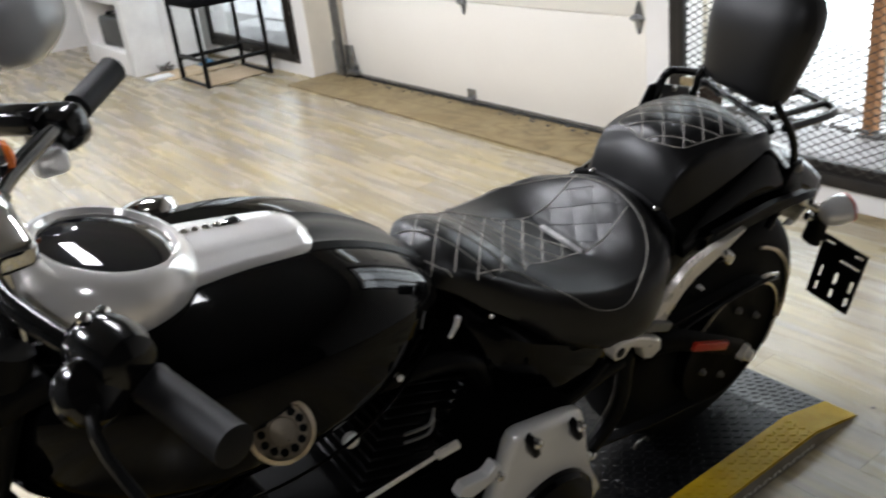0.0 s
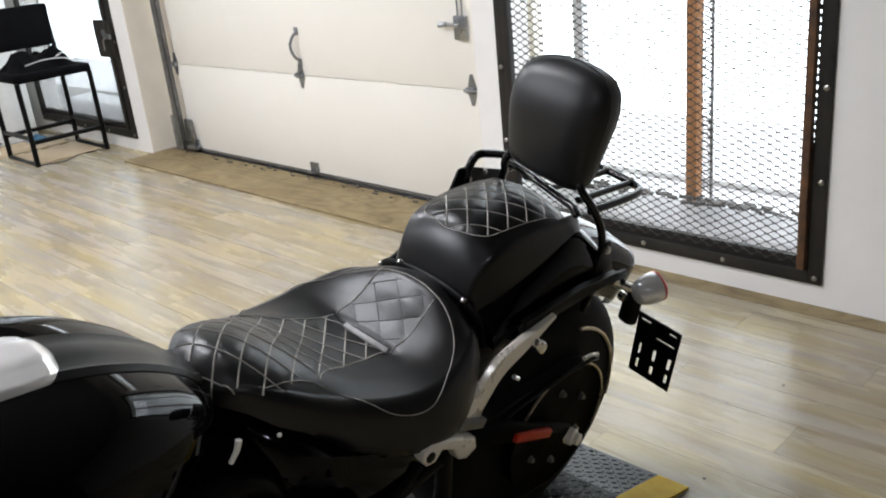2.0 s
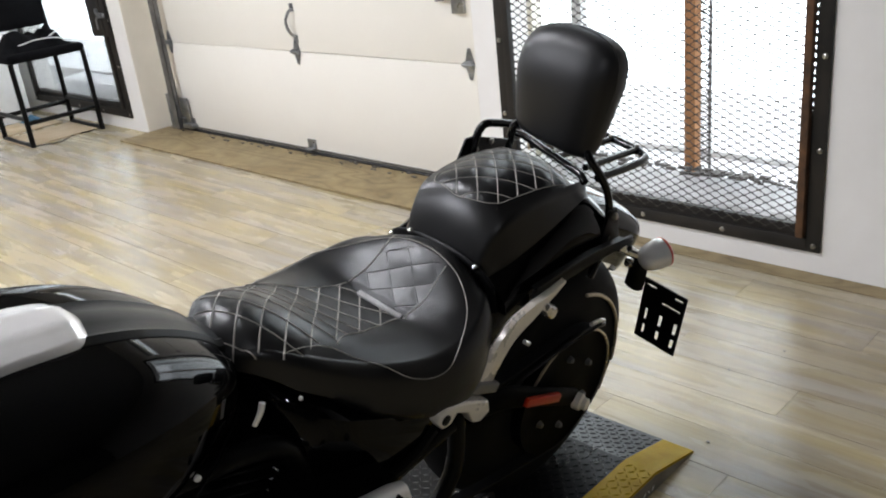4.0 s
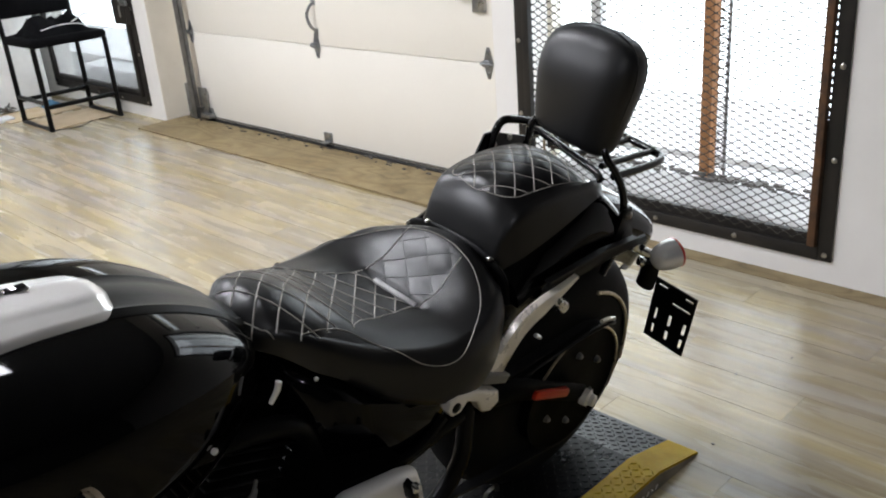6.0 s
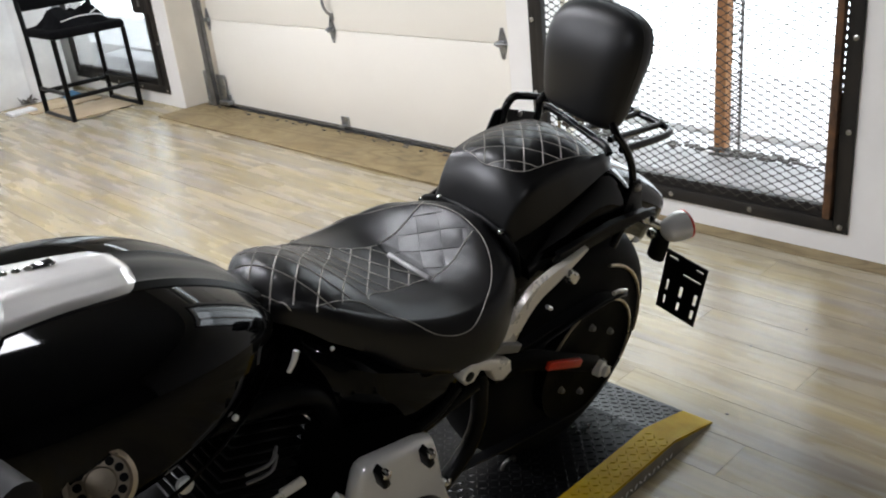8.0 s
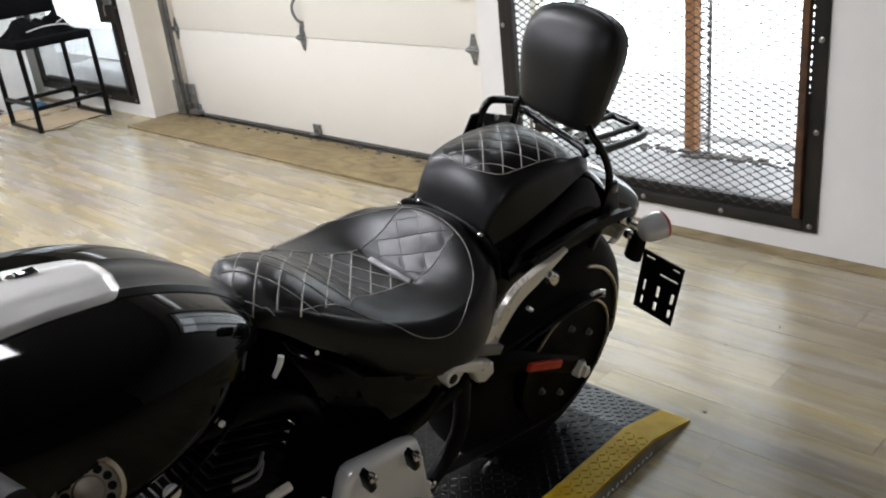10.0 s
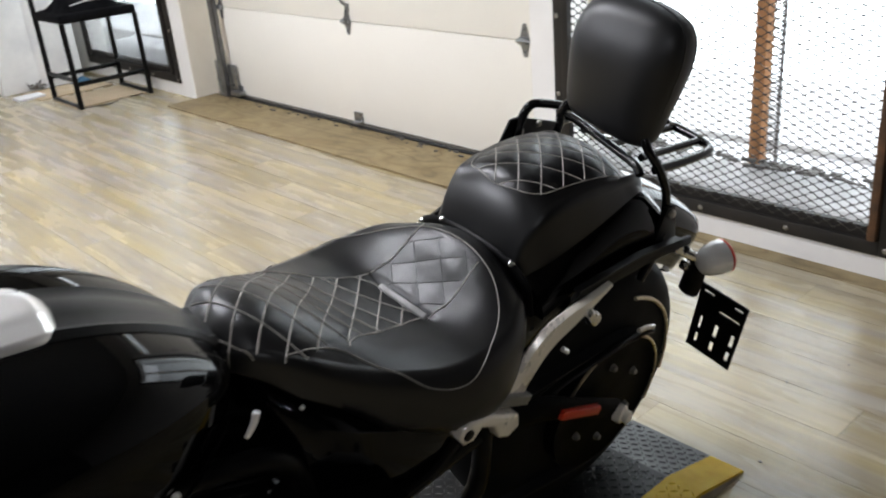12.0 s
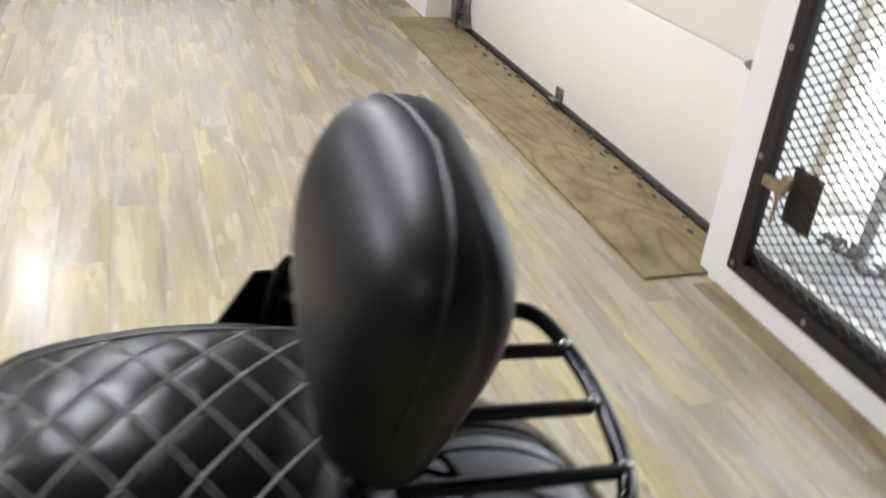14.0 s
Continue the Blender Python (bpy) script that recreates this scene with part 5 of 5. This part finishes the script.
slab(bm, [(0.772, 0.556), (0.783, 0.572), (0.828, 0.566), (0.845, 0.582), (0.856, 0.570), (0.846, 0.545), (0.80, 0.535)], -0.262, -0.240, "uw", 0.004)
part("linkage_cover", bm, M["polished"], bike)
for u, w, m_ in ((0.925, 0.578, 0), (1.025, 0.556, 0), (0.858, 0.545, 1), (1.080, 0.45, 1), (0.72, 0.435, 1)):
    bm = bmesh.new()
    if m_ == 0:
        box(bm, (0, -0.012, 0), (0.016, 0.03, 0.040), 0.005, pose(u, -0.243, w - 0.008, 0, -15, 0))
        part("bolt_recess", bm, M["satin_black"], prim)
    bm = bmesh.new()
    lathe(bm, [(0.0085, 0), (0.0085, 0.010), (0.005, 0.013)], (u, -0.252 if m_ else -0.262, w + (0.006 if not m_ else 0)), (0, -1, 0), 12)
    part("bolt", bm, M["chrome"], prim)
bm = bmesh.new()
tube(bm, [(0.45, -0.215, 0.592), (0.62, -0.212, 0.598), (0.78, -0.208, 0.605)], 0.0035, 8)
tube(bm, [(0.77, -0.208, 0.604), (0.81, -0.207, 0.603)], 0.008, 8)
part("shift_rod", bm, M["brushed"], bike)
bm = bmesh.new()
for dz in (0, 0.018):
    tube(bm, [(0.735, -0.17, 0.620 + dz), (0.765, -0.19, 0.640 + dz), (0.79, -0.17, 0.642 + dz)], 0.003, 8, smooth=4)
part("cable_clip", bm, M["track"], bike)
for c, r in (((0.632, -0.18, 0.702), 0.012), ((0.722, -0.175, 0.765), 0.005), ((0.911, -0.152, 0.774), 0.0035)):
    bm = bmesh.new()
    lathe(bm, [(r, 0), (r, r * 0.7), (r * 0.5, r * 1.1)], c, (0, -1, 0.2), 12)
    part("frame_bolt", bm, M["polished"], bike)
bm = bmesh.new()
tube(bm, [(0.847, -0.149, 0.801), (0.842, -0.151, 0.788), (0.832, -0.150, 0.769)], [0.0050, 0.0046, 0.0036], 10, smooth=4)
part("seat_clip", bm, M["bright_shell"], bike)
# kickstand
bm = bmesh.new()
tube(bm, [(0.88, -0.13, 0.17), (0.86, -0.22, 0.10), (0.84, -0.285, 0.052)], 0.012, 10, smooth=3)
lathe(bm, [(0.028, -0.006), (0.028, 0.004)], (0.84, -0.288, 0.052), (0, -0.17, 1), 16)
part("kickstand", bm, M["satin_black"], bike)

# ---------- tank, console ----------
TU = [0.215, 0.24, 0.30, 0.38, 0.48, 0.58, 0.66, 0.73, 0.79, 0.83, 0.855]
TW = [0.07, 0.108, 0.154, 0.192, 0.213, 0.214, 0.202, 0.180, 0.148, 0.118, 0.080]
TT = [0.900, 0.930, 0.954, 0.963, 0.962, 0.952, 0.937, 0.914, 0.883, 0.854, 0.828]
TB = [0.79, 0.755, 0.725, 0.708, 0.704, 0.708, 0.720, 0.738, 0.756, 0.768, 0.778]
bm = bmesh.new()
loops = []
for u in np.linspace(0.215, 0.855, 54):
    W, t, b = smooth_lerp(u, TU, TW), smooth_lerp(u, TU, TT), smooth_lerp(u, TU, TB)
    mid, hh = (t + b) / 2 + 0.005, (t - b) / 2
    ring = []
    for k in range(56):
        a = 2 * math.pi * k / 56
        ca, sa = math.cos(a), math.sin(a)
        ex = lerp(u, [0.50, 0.78], [0.62, 0.50]) if sa > 0 else 0.42
        ring.append((u, W * math.copysign(abs(ca) ** ex, ca), mid + hh * math.copysign(abs(sa) ** (0.75 if sa > 0 else 0.6), sa)))
    loops.append(ring)
rings(bm, loops)
tank = part("fuel_tank", bm, M["black_paint"], bike, "gloss black teardrop fuel tank", 50)
bm = bmesh.new()
seam = []
for u in np.linspace(0.28, 0.83, 30):
    seam.append((u, -smooth_lerp(u, TU, TW) * 0.985, smooth_lerp(u, TU, TB) + 0.014))
tube(bm, seam, 0.0028, 6)
part("tank_seam", bm, M["black_paint"], tank)
# leather strip from console to seat
bm = bmesh.new()
loops = []
for u in np.linspace(0.62, 0.862, 26):
    t = smooth_lerp(u, TU, TT)
    hw = lerp(u, [0.62, 0.74, 0.862], [0.058, 0.056, 0.046])
    loops.append([(u, hw * s, t + h) for s, h in ((-1.0, -0.012), (-0.97, 0.006), (-0.80, 0.013), (-0.62, 0.010), (-0.3, 0.014), (0, 0.015), (0.3, 0.014), (0.62, 0.010), (0.80, 0.013), (0.97, 0.006), (1.0, -0.012))])
rings(bm, loops)
part("tank_strip", bm, M["leather"], tank, "black leather strip along the tank")
# chrome console
bm = bmesh.new()
CU = [0.30, 0.34, 0.40, 0.48, 0.56, 0.62, 0.655, 0.672, 0.678]
CW = [0.060, 0.078, 0.082, 0.074, 0.066, 0.062, 0.056, 0.044, 0.026]
CT = [0.985, 0.995, 0.998, 0.990, 0.980, 0.970, 0.964, 0.956, 0.950]
loops = []
for u in np.linspace(0.30, 0.678, 44):
    hw, t = smooth_lerp(u, CU, CW), smooth_lerp(u, CU, CT)
    base = smooth_lerp(u, TU, TT) - 0.004
    loops.append([(u, hw * s, base + (t - base) * h) for s, h in ((-1, 0), (-1.0, 0.35), (-0.95, 0.58), (-0.88, 0.66), (-0.62, 0.80), (-0.52, 0.88), (-0.44, 0.97), (-0.2, 1.0), (0, 1.0), (0.2, 1.0), (0.44, 0.97), (0.52, 0.88), (0.62, 0.80), (0.88, 0.66), (0.95, 0.58), (1.0, 0.35), (1, 0))])
rings(bm, loops)
console = part("dash_console", bm, M["console"], bike, "chrome tank console with speedometer", 50)
bm = bmesh.new()
lathe(bm, [(0.100, -0.060), (0.112, -0.045), (0.116, -0.020), (0.112, 0.002), (0.102, 0.018), (0.092, 0.027), (0.084, 0.029), (0.080, 0.022)], (0.405, 0.0, 1.0), (0.26, 0, 1), 56)
part("gauge_bezel", bm, M["console"], console)
bm = bmesh.new()
lathe(bm, [(0.081, 0.021), (0.068, 0.026), (0.035, 0.030), (0.0, 0.031)], (0.405, 0.0, 1.0), (0.26, 0, 1), 48)
part("gauge_glass", bm, M["glass"], console, "dark glossy gauge glass")
for u in (0.515, 0.53, 0.545, 0.56, 0.59):
    bm = bmesh.new()
    lathe(bm, [(0.006, 0), (0.006, 0.002), (0.002, 0.005)], (u, 0.02, smooth_lerp(u, CU, CT)), (0, 0, 1), 10)
    part("indicator", bm, M["chrome"], console)
bm = bmesh.new()
box(bm, (0.577, 0.022, 0.9785), (0.030, 0.012, 0.006), 0.002)
part("indicator_window", bm, M["glass"], console)
bm = bmesh.new()
lathe(bm, [(0.040, -0.01), (0.042, 0.006), (0.038, 0.016), (0.024, 0.022), (0, 0.024)], (0.523, 0.172, 0.934), (0.05, 0.55, 1), 32)
part("fuel_cap", bm, M["chrome"], tank, "chrome fuel cap")
# round horn cover under the tank
bm = bmesh.new()
lathe(bm, [(0.036, -0.012), (0.042, -0.004), (0.042, 0.008), (0.036, 0.012), (0.033, 0.008), (0.019, 0.009), (0.017, 0.012), (0.0, 0.013)], (0.512, -0.219, 0.824), (-0.2, -0.75, 0.55), 40)
tube(bm, [(0.515, -0.165, 0.79), (0.512, -0.213, 0.820)], 0.010, 8)
horn = part("horn_cover", bm, M["horn"], bike, "round pierced bright horn cover")
x_, y_, a_ = frame_along((-0.2, -0.75, 0.55))
for k in range(12):
    an = 2 * math.pi * k / 12
    bm = bmesh.new()
    lathe(bm, [(0.0055, 0), (0.0055, 0.002)], Vector((0.512, -0.219, 0.824)) + a_ * 0.009 + (x_ * math.cos(an) + y_ * math.sin(an)) * 0.026, a_, 8)
    part("hole", bm, M["satin_black"], horn)

# ---------- handlebar, controls, mirror ----------
bm = bmesh.new()
tube(bm, [(0.29, 0.0, 1.075), (0.33, 0.10, 1.075), (0.41, 0.22, 1.06), (0.49, 0.335, 1.038), (0.578, 0.41, 1.055)], 0.0127, 12, smooth=6)
bar = part("handlebar", bm, M["gloss_tube"], bike)
bm = bmesh.new()
tube(bm, [(0.380, -0.402, 1.038), (0.353, -0.280, 1.036), (0.30, -0.20, 1.062), (0.27, -0.10, 1.075), (0.29, -0.004, 1.075)], 0.0125, 12, smooth=6)
part("handlebar_end", bm, M["gloss_tube"], bar)
bm = bmesh.new()
box(bm, (0.425, 0.262, 1.012), (0.05, 0.045, 0.040), 0.012, None, 3)
part("brake_reservoir", bm, M["polished"], bar)
for a, b, nm in (((0.353, -0.280, 1.036), (0.3815, -0.406, 1.038), "left"), ((0.497, 0.342, 1.040), (0.583, 0.414, 1.057), "right")):
    bm = bmesh.new()
    A, B = Vector(a), Vector(b)
    tube(bm, [A, A.lerp(B, 0.02), A.lerp(B, 0.06), A.lerp(B, 0.94), A.lerp(B, 0.98), B], [0.019, 0.0225, 0.0215, 0.0215, 0.0225, 0.016], 16)
    part("grip", bm, M["rubber"], bar, "black rubber grip")
bm = bmesh.new()
lathe(bm, [(0.006, -0.042), (0.024, -0.040), (0.034, -0.028), (0.037, -0.006), (0.036, 0.016), (0.029, 0.034), (0.016, 0.041), (0.004, 0.043)], (0.330, -0.252, 1.066), (0.25, -0.95, 0.12), 32)
part("switch_housing", bm, M["gloss_tube"], bar)
bm = bmesh.new()
box(bm, (0, 0, 0), (0.065, 0.09, 0.065), 0.02, pose(0.455, 0.31, 1.035, -10, 0, 35), 3)
box(bm, (0, 0, 0), (0.05, 0.10, 0.04), 0.014, pose(0.41, 0.33, 1.05, -10, 0, 35), 3)
part("switch_housing", bm, M["gloss_tube"], bar)
bm = bmesh.new()
lathe(bm, [(0.006, -0.03), (0.026, -0.026), (0.034, -0.01), (0.036, 0.008), (0.03, 0.02), (0.01, 0.026)], (0.300, -0.275, 1.050), (0.3, -0.7, 0.6), 24)
part("clutch_clamp", bm, M["gloss_tube"], bar)
bm = bmesh.new()
tube(bm, [(0.31, -0.27, 1.06), (0.285, -0.33, 1.045), (0.30, -0.42, 1.01)], [0.007, 0.0055, 0.006], 8, smooth=4)
part("clutch_lever", bm, M["satin_black"], bar)
bm = bmesh.new()
tube(bm, [(0.42, 0.36, 1.03), (0.46, 0.40, 1.00), (0.53, 0.45, 1.01)], [0.010, 0.008, 0.008], 8, smooth=4)
part("brake_lever", bm, M["satin_black"], bar)
for c in ((0.318, -0.232, 1.098), (0.338, -0.222, 1.090), (0.30, -0.22, 1.055)):
    bm = bmesh.new()
    lathe(bm, [(0.007, 0), (0.007, 0.005), (0.003, 0.009)], c, (0.2, -0.3, 1), 10)
    part("screw", bm, M["chrome"], bar)
bm = bmesh.new()
tube(bm, [(0.36, 0.26, 1.075), (0.37, 0.33, 1.12), (0.44, 0.42, 1.142)], 0.006, 8, smooth=4)
stem = part("mirror_stem", bm, M["chrome"], bar)
bm = bmesh.new()
lathe(bm, [(0.004, -0.030), (0.03, -0.026), (0.052, -0.012), (0.060, 0.006), (0.060, 0.012)], (0, 0, 0), (-1, 0, 0), 36)
bmesh.ops.scale(bm, vec=(1, 1.55, 1.05), verts=bm.verts)
bmesh.ops.transform(bm, matrix=pose(0.477, 0.43, 1.142, 0, 10, -50), verts=bm.verts)
part("mirror", bm, M["mirror"], bar, "grey oval mirror shell")
# clamp, headlamp, fork, front wheel
bm = bmesh.new()
for v in (-0.05, 0.05):
    tube(bm, [(0.30 + v * 0.3, v, 0.97), (0.295 + v * 0.3, v, 1.09)], 0.022, 14)
box(bm, (0.30, 0.0, 1.082), (0.05, 0.15, 0.035), 0.01, None, 3)
part("riser", bm, M["chrome"], bike)
bm = bmesh.new()
lathe(bm, [(0.01, 0.09), (0.05, 0.08), (0.085, 0.04), (0.095, 0.0), (0.095, -0.05), (0.088, -0.06), (0.0, -0.05)], (0.12, 0.0, 0.93), (1, 0.25, 0.1), 32)
part("headlamp", bm, M["chrome"], bike)
FT = Matrix.Translation((0.20, 0, 0.6)) @ Matrix.Rotation(radians(14), 4, "Z") @ Matrix.Translation((-0.20, 0, -0.6))
bm = bmesh.new()
for v in (-0.115, 0.115):
    tube(bm, [(0.235, v, 1.00), (0.10, v, 0.70), (-0.04, v, 0.33)], [0.03, 0.03, 0.028], 14)
box(bm, (0.215, 0, 0.95), (0.09, 0.30, 0.04), 0.012, None, 3)
box(bm, (0.15, 0, 0.80), (0.09, 0.30, 0.04), 0.012, None, 3)
bmesh.ops.transform(bm, matrix=FT, verts=bm.verts)
part("fork", bm, M["satin_black"], bike)
wheel("front_wheel", FT @ Vector((-0.04, 0, 0.32)), 0.318, 0.065, 0.222, bike, Matrix.Rotation(radians(14), 4, "Z"))
bm = bmesh.new()
loops = []
for a in np.linspace(20, 165, 30):
    ca, sa = math.cos(radians(a)), math.sin(radians(a))
    loops.append([(-0.04 + ca * r, v, 0.32 + sa * r) for v, r in ((-0.085, 0.30), (-0.085, 0.335), (-0.05, 0.352), (0, 0.356), (0.05, 0.352), (0.085, 0.335), (0.085, 0.30), (0.08, 0.325), (0, 0.345), (-0.08, 0.325))])
rings(bm, loops)
bmesh.ops.transform(bm, matrix=FT, verts=bm.verts)
part("front_fender", bm, M["black_paint"], bike)

# amber front signal and horn button
bm = bmesh.new()
lathe(bm, [(0.006, -0.03), (0.020, -0.02), (0.024, 0.0), (0.024, 0.008)], (0.342, 0.15, 1.088), (1, 0, 0), 20)
fs = part("front_signal", bm, M["chrome"], bike)
bm = bmesh.new()
lathe(bm, [(0.0235, 0.008), (0.021, 0.016), (0.010, 0.021)], (0.342, 0.15, 1.088), (1, 0, 0), 20)
part("lens", bm, M["amber"], fs, "amber signal lens")
bm = bmesh.new()
lathe(bm, [(0.0055, 0), (0.0055, 0.004), (0.003, 0.006)], (0.320, -0.280, 1.072), (0.1, -0.8, 0.5), 12)
part("horn_button", bm, M["amber_tint"], bar, "small tan button")


# ---------- tread-plate deck under the motorcycle ----------
def tread_deck():
    deck = thing("tread_plate_deck", "low black tread-plate platform with a scuffed yellow edge", "platform")
    h, y0, y1, xa, xf, xr = Z_DECK, 0.928, 1.78, -1.1, 1.87, 2.052
    bw = 0.088
    bm = bmesh.new()
    box(bm, ((xa + xf) / 2, (y0 + bw + y1) / 2, h - 0.004), (xf - xa, y1 - y0 - bw, 0.008))
    part("top_plate", bm, M["deck"], deck)
    bm = bmesh.new()
    slab(bm, [(xf, h - 0.008), (xf, h), (xr, 0.006), (xr, 0.001)], y0 + bw, y1, "uw")
    part("ramp_plate", bm, M["deck"], deck)
    bm = bmesh.new()
    slab(bm, [(xa, h - 0.008), (xa, h + 0.0005), (xf, h + 0.0005), (xr, 0.0065), (xr, 0.001), (xf, h - 0.008)], y0, y0 + bw, "uw")
    part("painted_edge", bm, M["yellow"], deck, "scuffed yellow painted edge")
    bm = bmesh.new()
    slab(bm, [(xa, 0.0), (xa, h - 0.008), (xf, h - 0.008), (xr - 0.01, 0.001)], y0 - 0.001, y0 + 0.004, "uw")
    part("side_skirt", bm, M["deck_side"], deck, "bare grey tread-plate side")
    bm = bmesh.new()
    for y in (1.0, 1.36, 1.74):
        box(bm, ((xa + xf) / 2, y, (h - 0.008) / 2), (xf - xa, 0.03, h - 0.008))
    part("bearer", bm, M["deck"], deck)

    bm = bmesh.new()
    tube(bm, [(1.515, 1.19, h), (1.52, 1.185, h + 0.018), (1.54, 1.18, h + 0.026), (1.558, 1.185, h + 0.016), (1.562, 1.19, h)], 0.005, 8, smooth=4)
    part("tie_down_ring", bm, M["bolt"], deck)

    # raised lozenges of the tread plate
    def lozenges(name, x0, x1, y0_, y1_, place, pitch, material, swap=False):
        verts, faces = [], []
        nx, ny = int((x1 - x0) / pitch), int((y1_ - y0_) / pitch)
        L, W, H = 0.0092, 0.0034, 0.0021
        for i in range(nx):
            for j in range(ny):
                a = radians(45 if (i + j) % 2 else -45)
                cx, cy = x0 + (i + 0.5) * pitch, y0_ + (j + 0.5) * pitch
                k = len(verts)
                for px, py, pz in ((-L, 0, 0), (0, -W, 0), (L, 0, 0), (0, W, 0), (-L * 0.5, 0, H), (L * 0.5, 0, H)):
                    verts.append(place(cx + px * math.cos(a) - py * math.sin(a), cy + px * math.sin(a) + py * math.cos(a), pz))
                faces.extend([(k, k + 1, k + 5, k + 4), (k + 1, k + 2, k + 5), (k + 2, k + 3, k + 4, k + 5), (k + 3, k, k + 4)])
        me = bpy.data.meshes.new(name)
        me.from_pydata(verts, [], faces)
        me.materials.append(material)
        ob = new(name, me)
        ob.parent = deck
        tagged(ob, kind="stuff")
    lozenges("tread_pattern", 0.4, xf, y0 + bw, y1, lambda x, y, z: (x, y, h + z), 0.0190, M["deck"])
    sl = (h - 0.006) / (xr - xf)
    lozenges("tread_pattern", xf, xr, y0 + bw, y1, lambda x, y, z: (x, y, h - sl * (x - xf) + z), 0.0190, M["deck"])
    lozenges("tread_pattern", 0.8, xf, y0, y0 + bw, lambda x, y, z: (x, y, h + 0.0005 + z), 0.0190, M["yellow"])
    # side lozenges use a brighter alloy: highlights put into their colour
    lozenges("tread_pattern", 0.8, xf, 0.004, h - 0.009, lambda x, y, z: (x, y0 - 0.001 - z, y), 0.0190, M["polished"])


tread_deck()


# ---------- floor planks ----------
PW, PL = 0.152, 1.22
rp = random.Random(11)
plank_meshes = {}


def plank_mesh(length):
    key = round(length, 3)
    if key not in plank_meshes:
        b = bmesh.new()
        box(b, (0, 0, -0.01), (PW - 0.0008, length - 0.0008, 0.02))
        plank_meshes[key] = finish("plank", b, M["plank"], 20)
    return plank_meshes[key]


count = 0
far = bmesh.new()
x = X1 - PW / 2
row = 0
while x > X0 - PW:
    off = (row * 0.41 + rp.uniform(-0.1, 0.1)) % PL
    y = Y0 - off
    while y < Y1:
        ya, yb = max(y, Y0), min(y + PL, Y1)
        if yb - ya > 0.02:
            if x > 0.1 and yb > 0.2 and ya < 7.2 and count < 300:
                ob = new("plank", plank_mesh(yb - ya))
                ob.location = (x, (ya + yb) / 2, 0)
                ob.parent = ground
                count += 1
            else:
                box(far, (x, (ya + yb) / 2, -0.01), (PW - 0.0008, yb - ya - 0.0008, 0.02))
        y += PL
    x -= PW
    row += 1
fp = new("far_planks", finish("far_planks", far, M["plank"], 20))
fp.parent = ground
tagged(fp, kind="stuff")
bm = bmesh.new()
for k in range(45):
    s = rg.uniform(0.0025, 0.0055)
    box(bm, (rg.uniform(0.6, 3.2), rg.uniform(0.6, 7.0), s * 0.25), (s, s * rg.uniform(0.6, 1.6), s * 0.5))
thing("floor_specks", "small dark crumbs scattered over the floor", "crumbs", bm, M["debris"], kind="stuff")
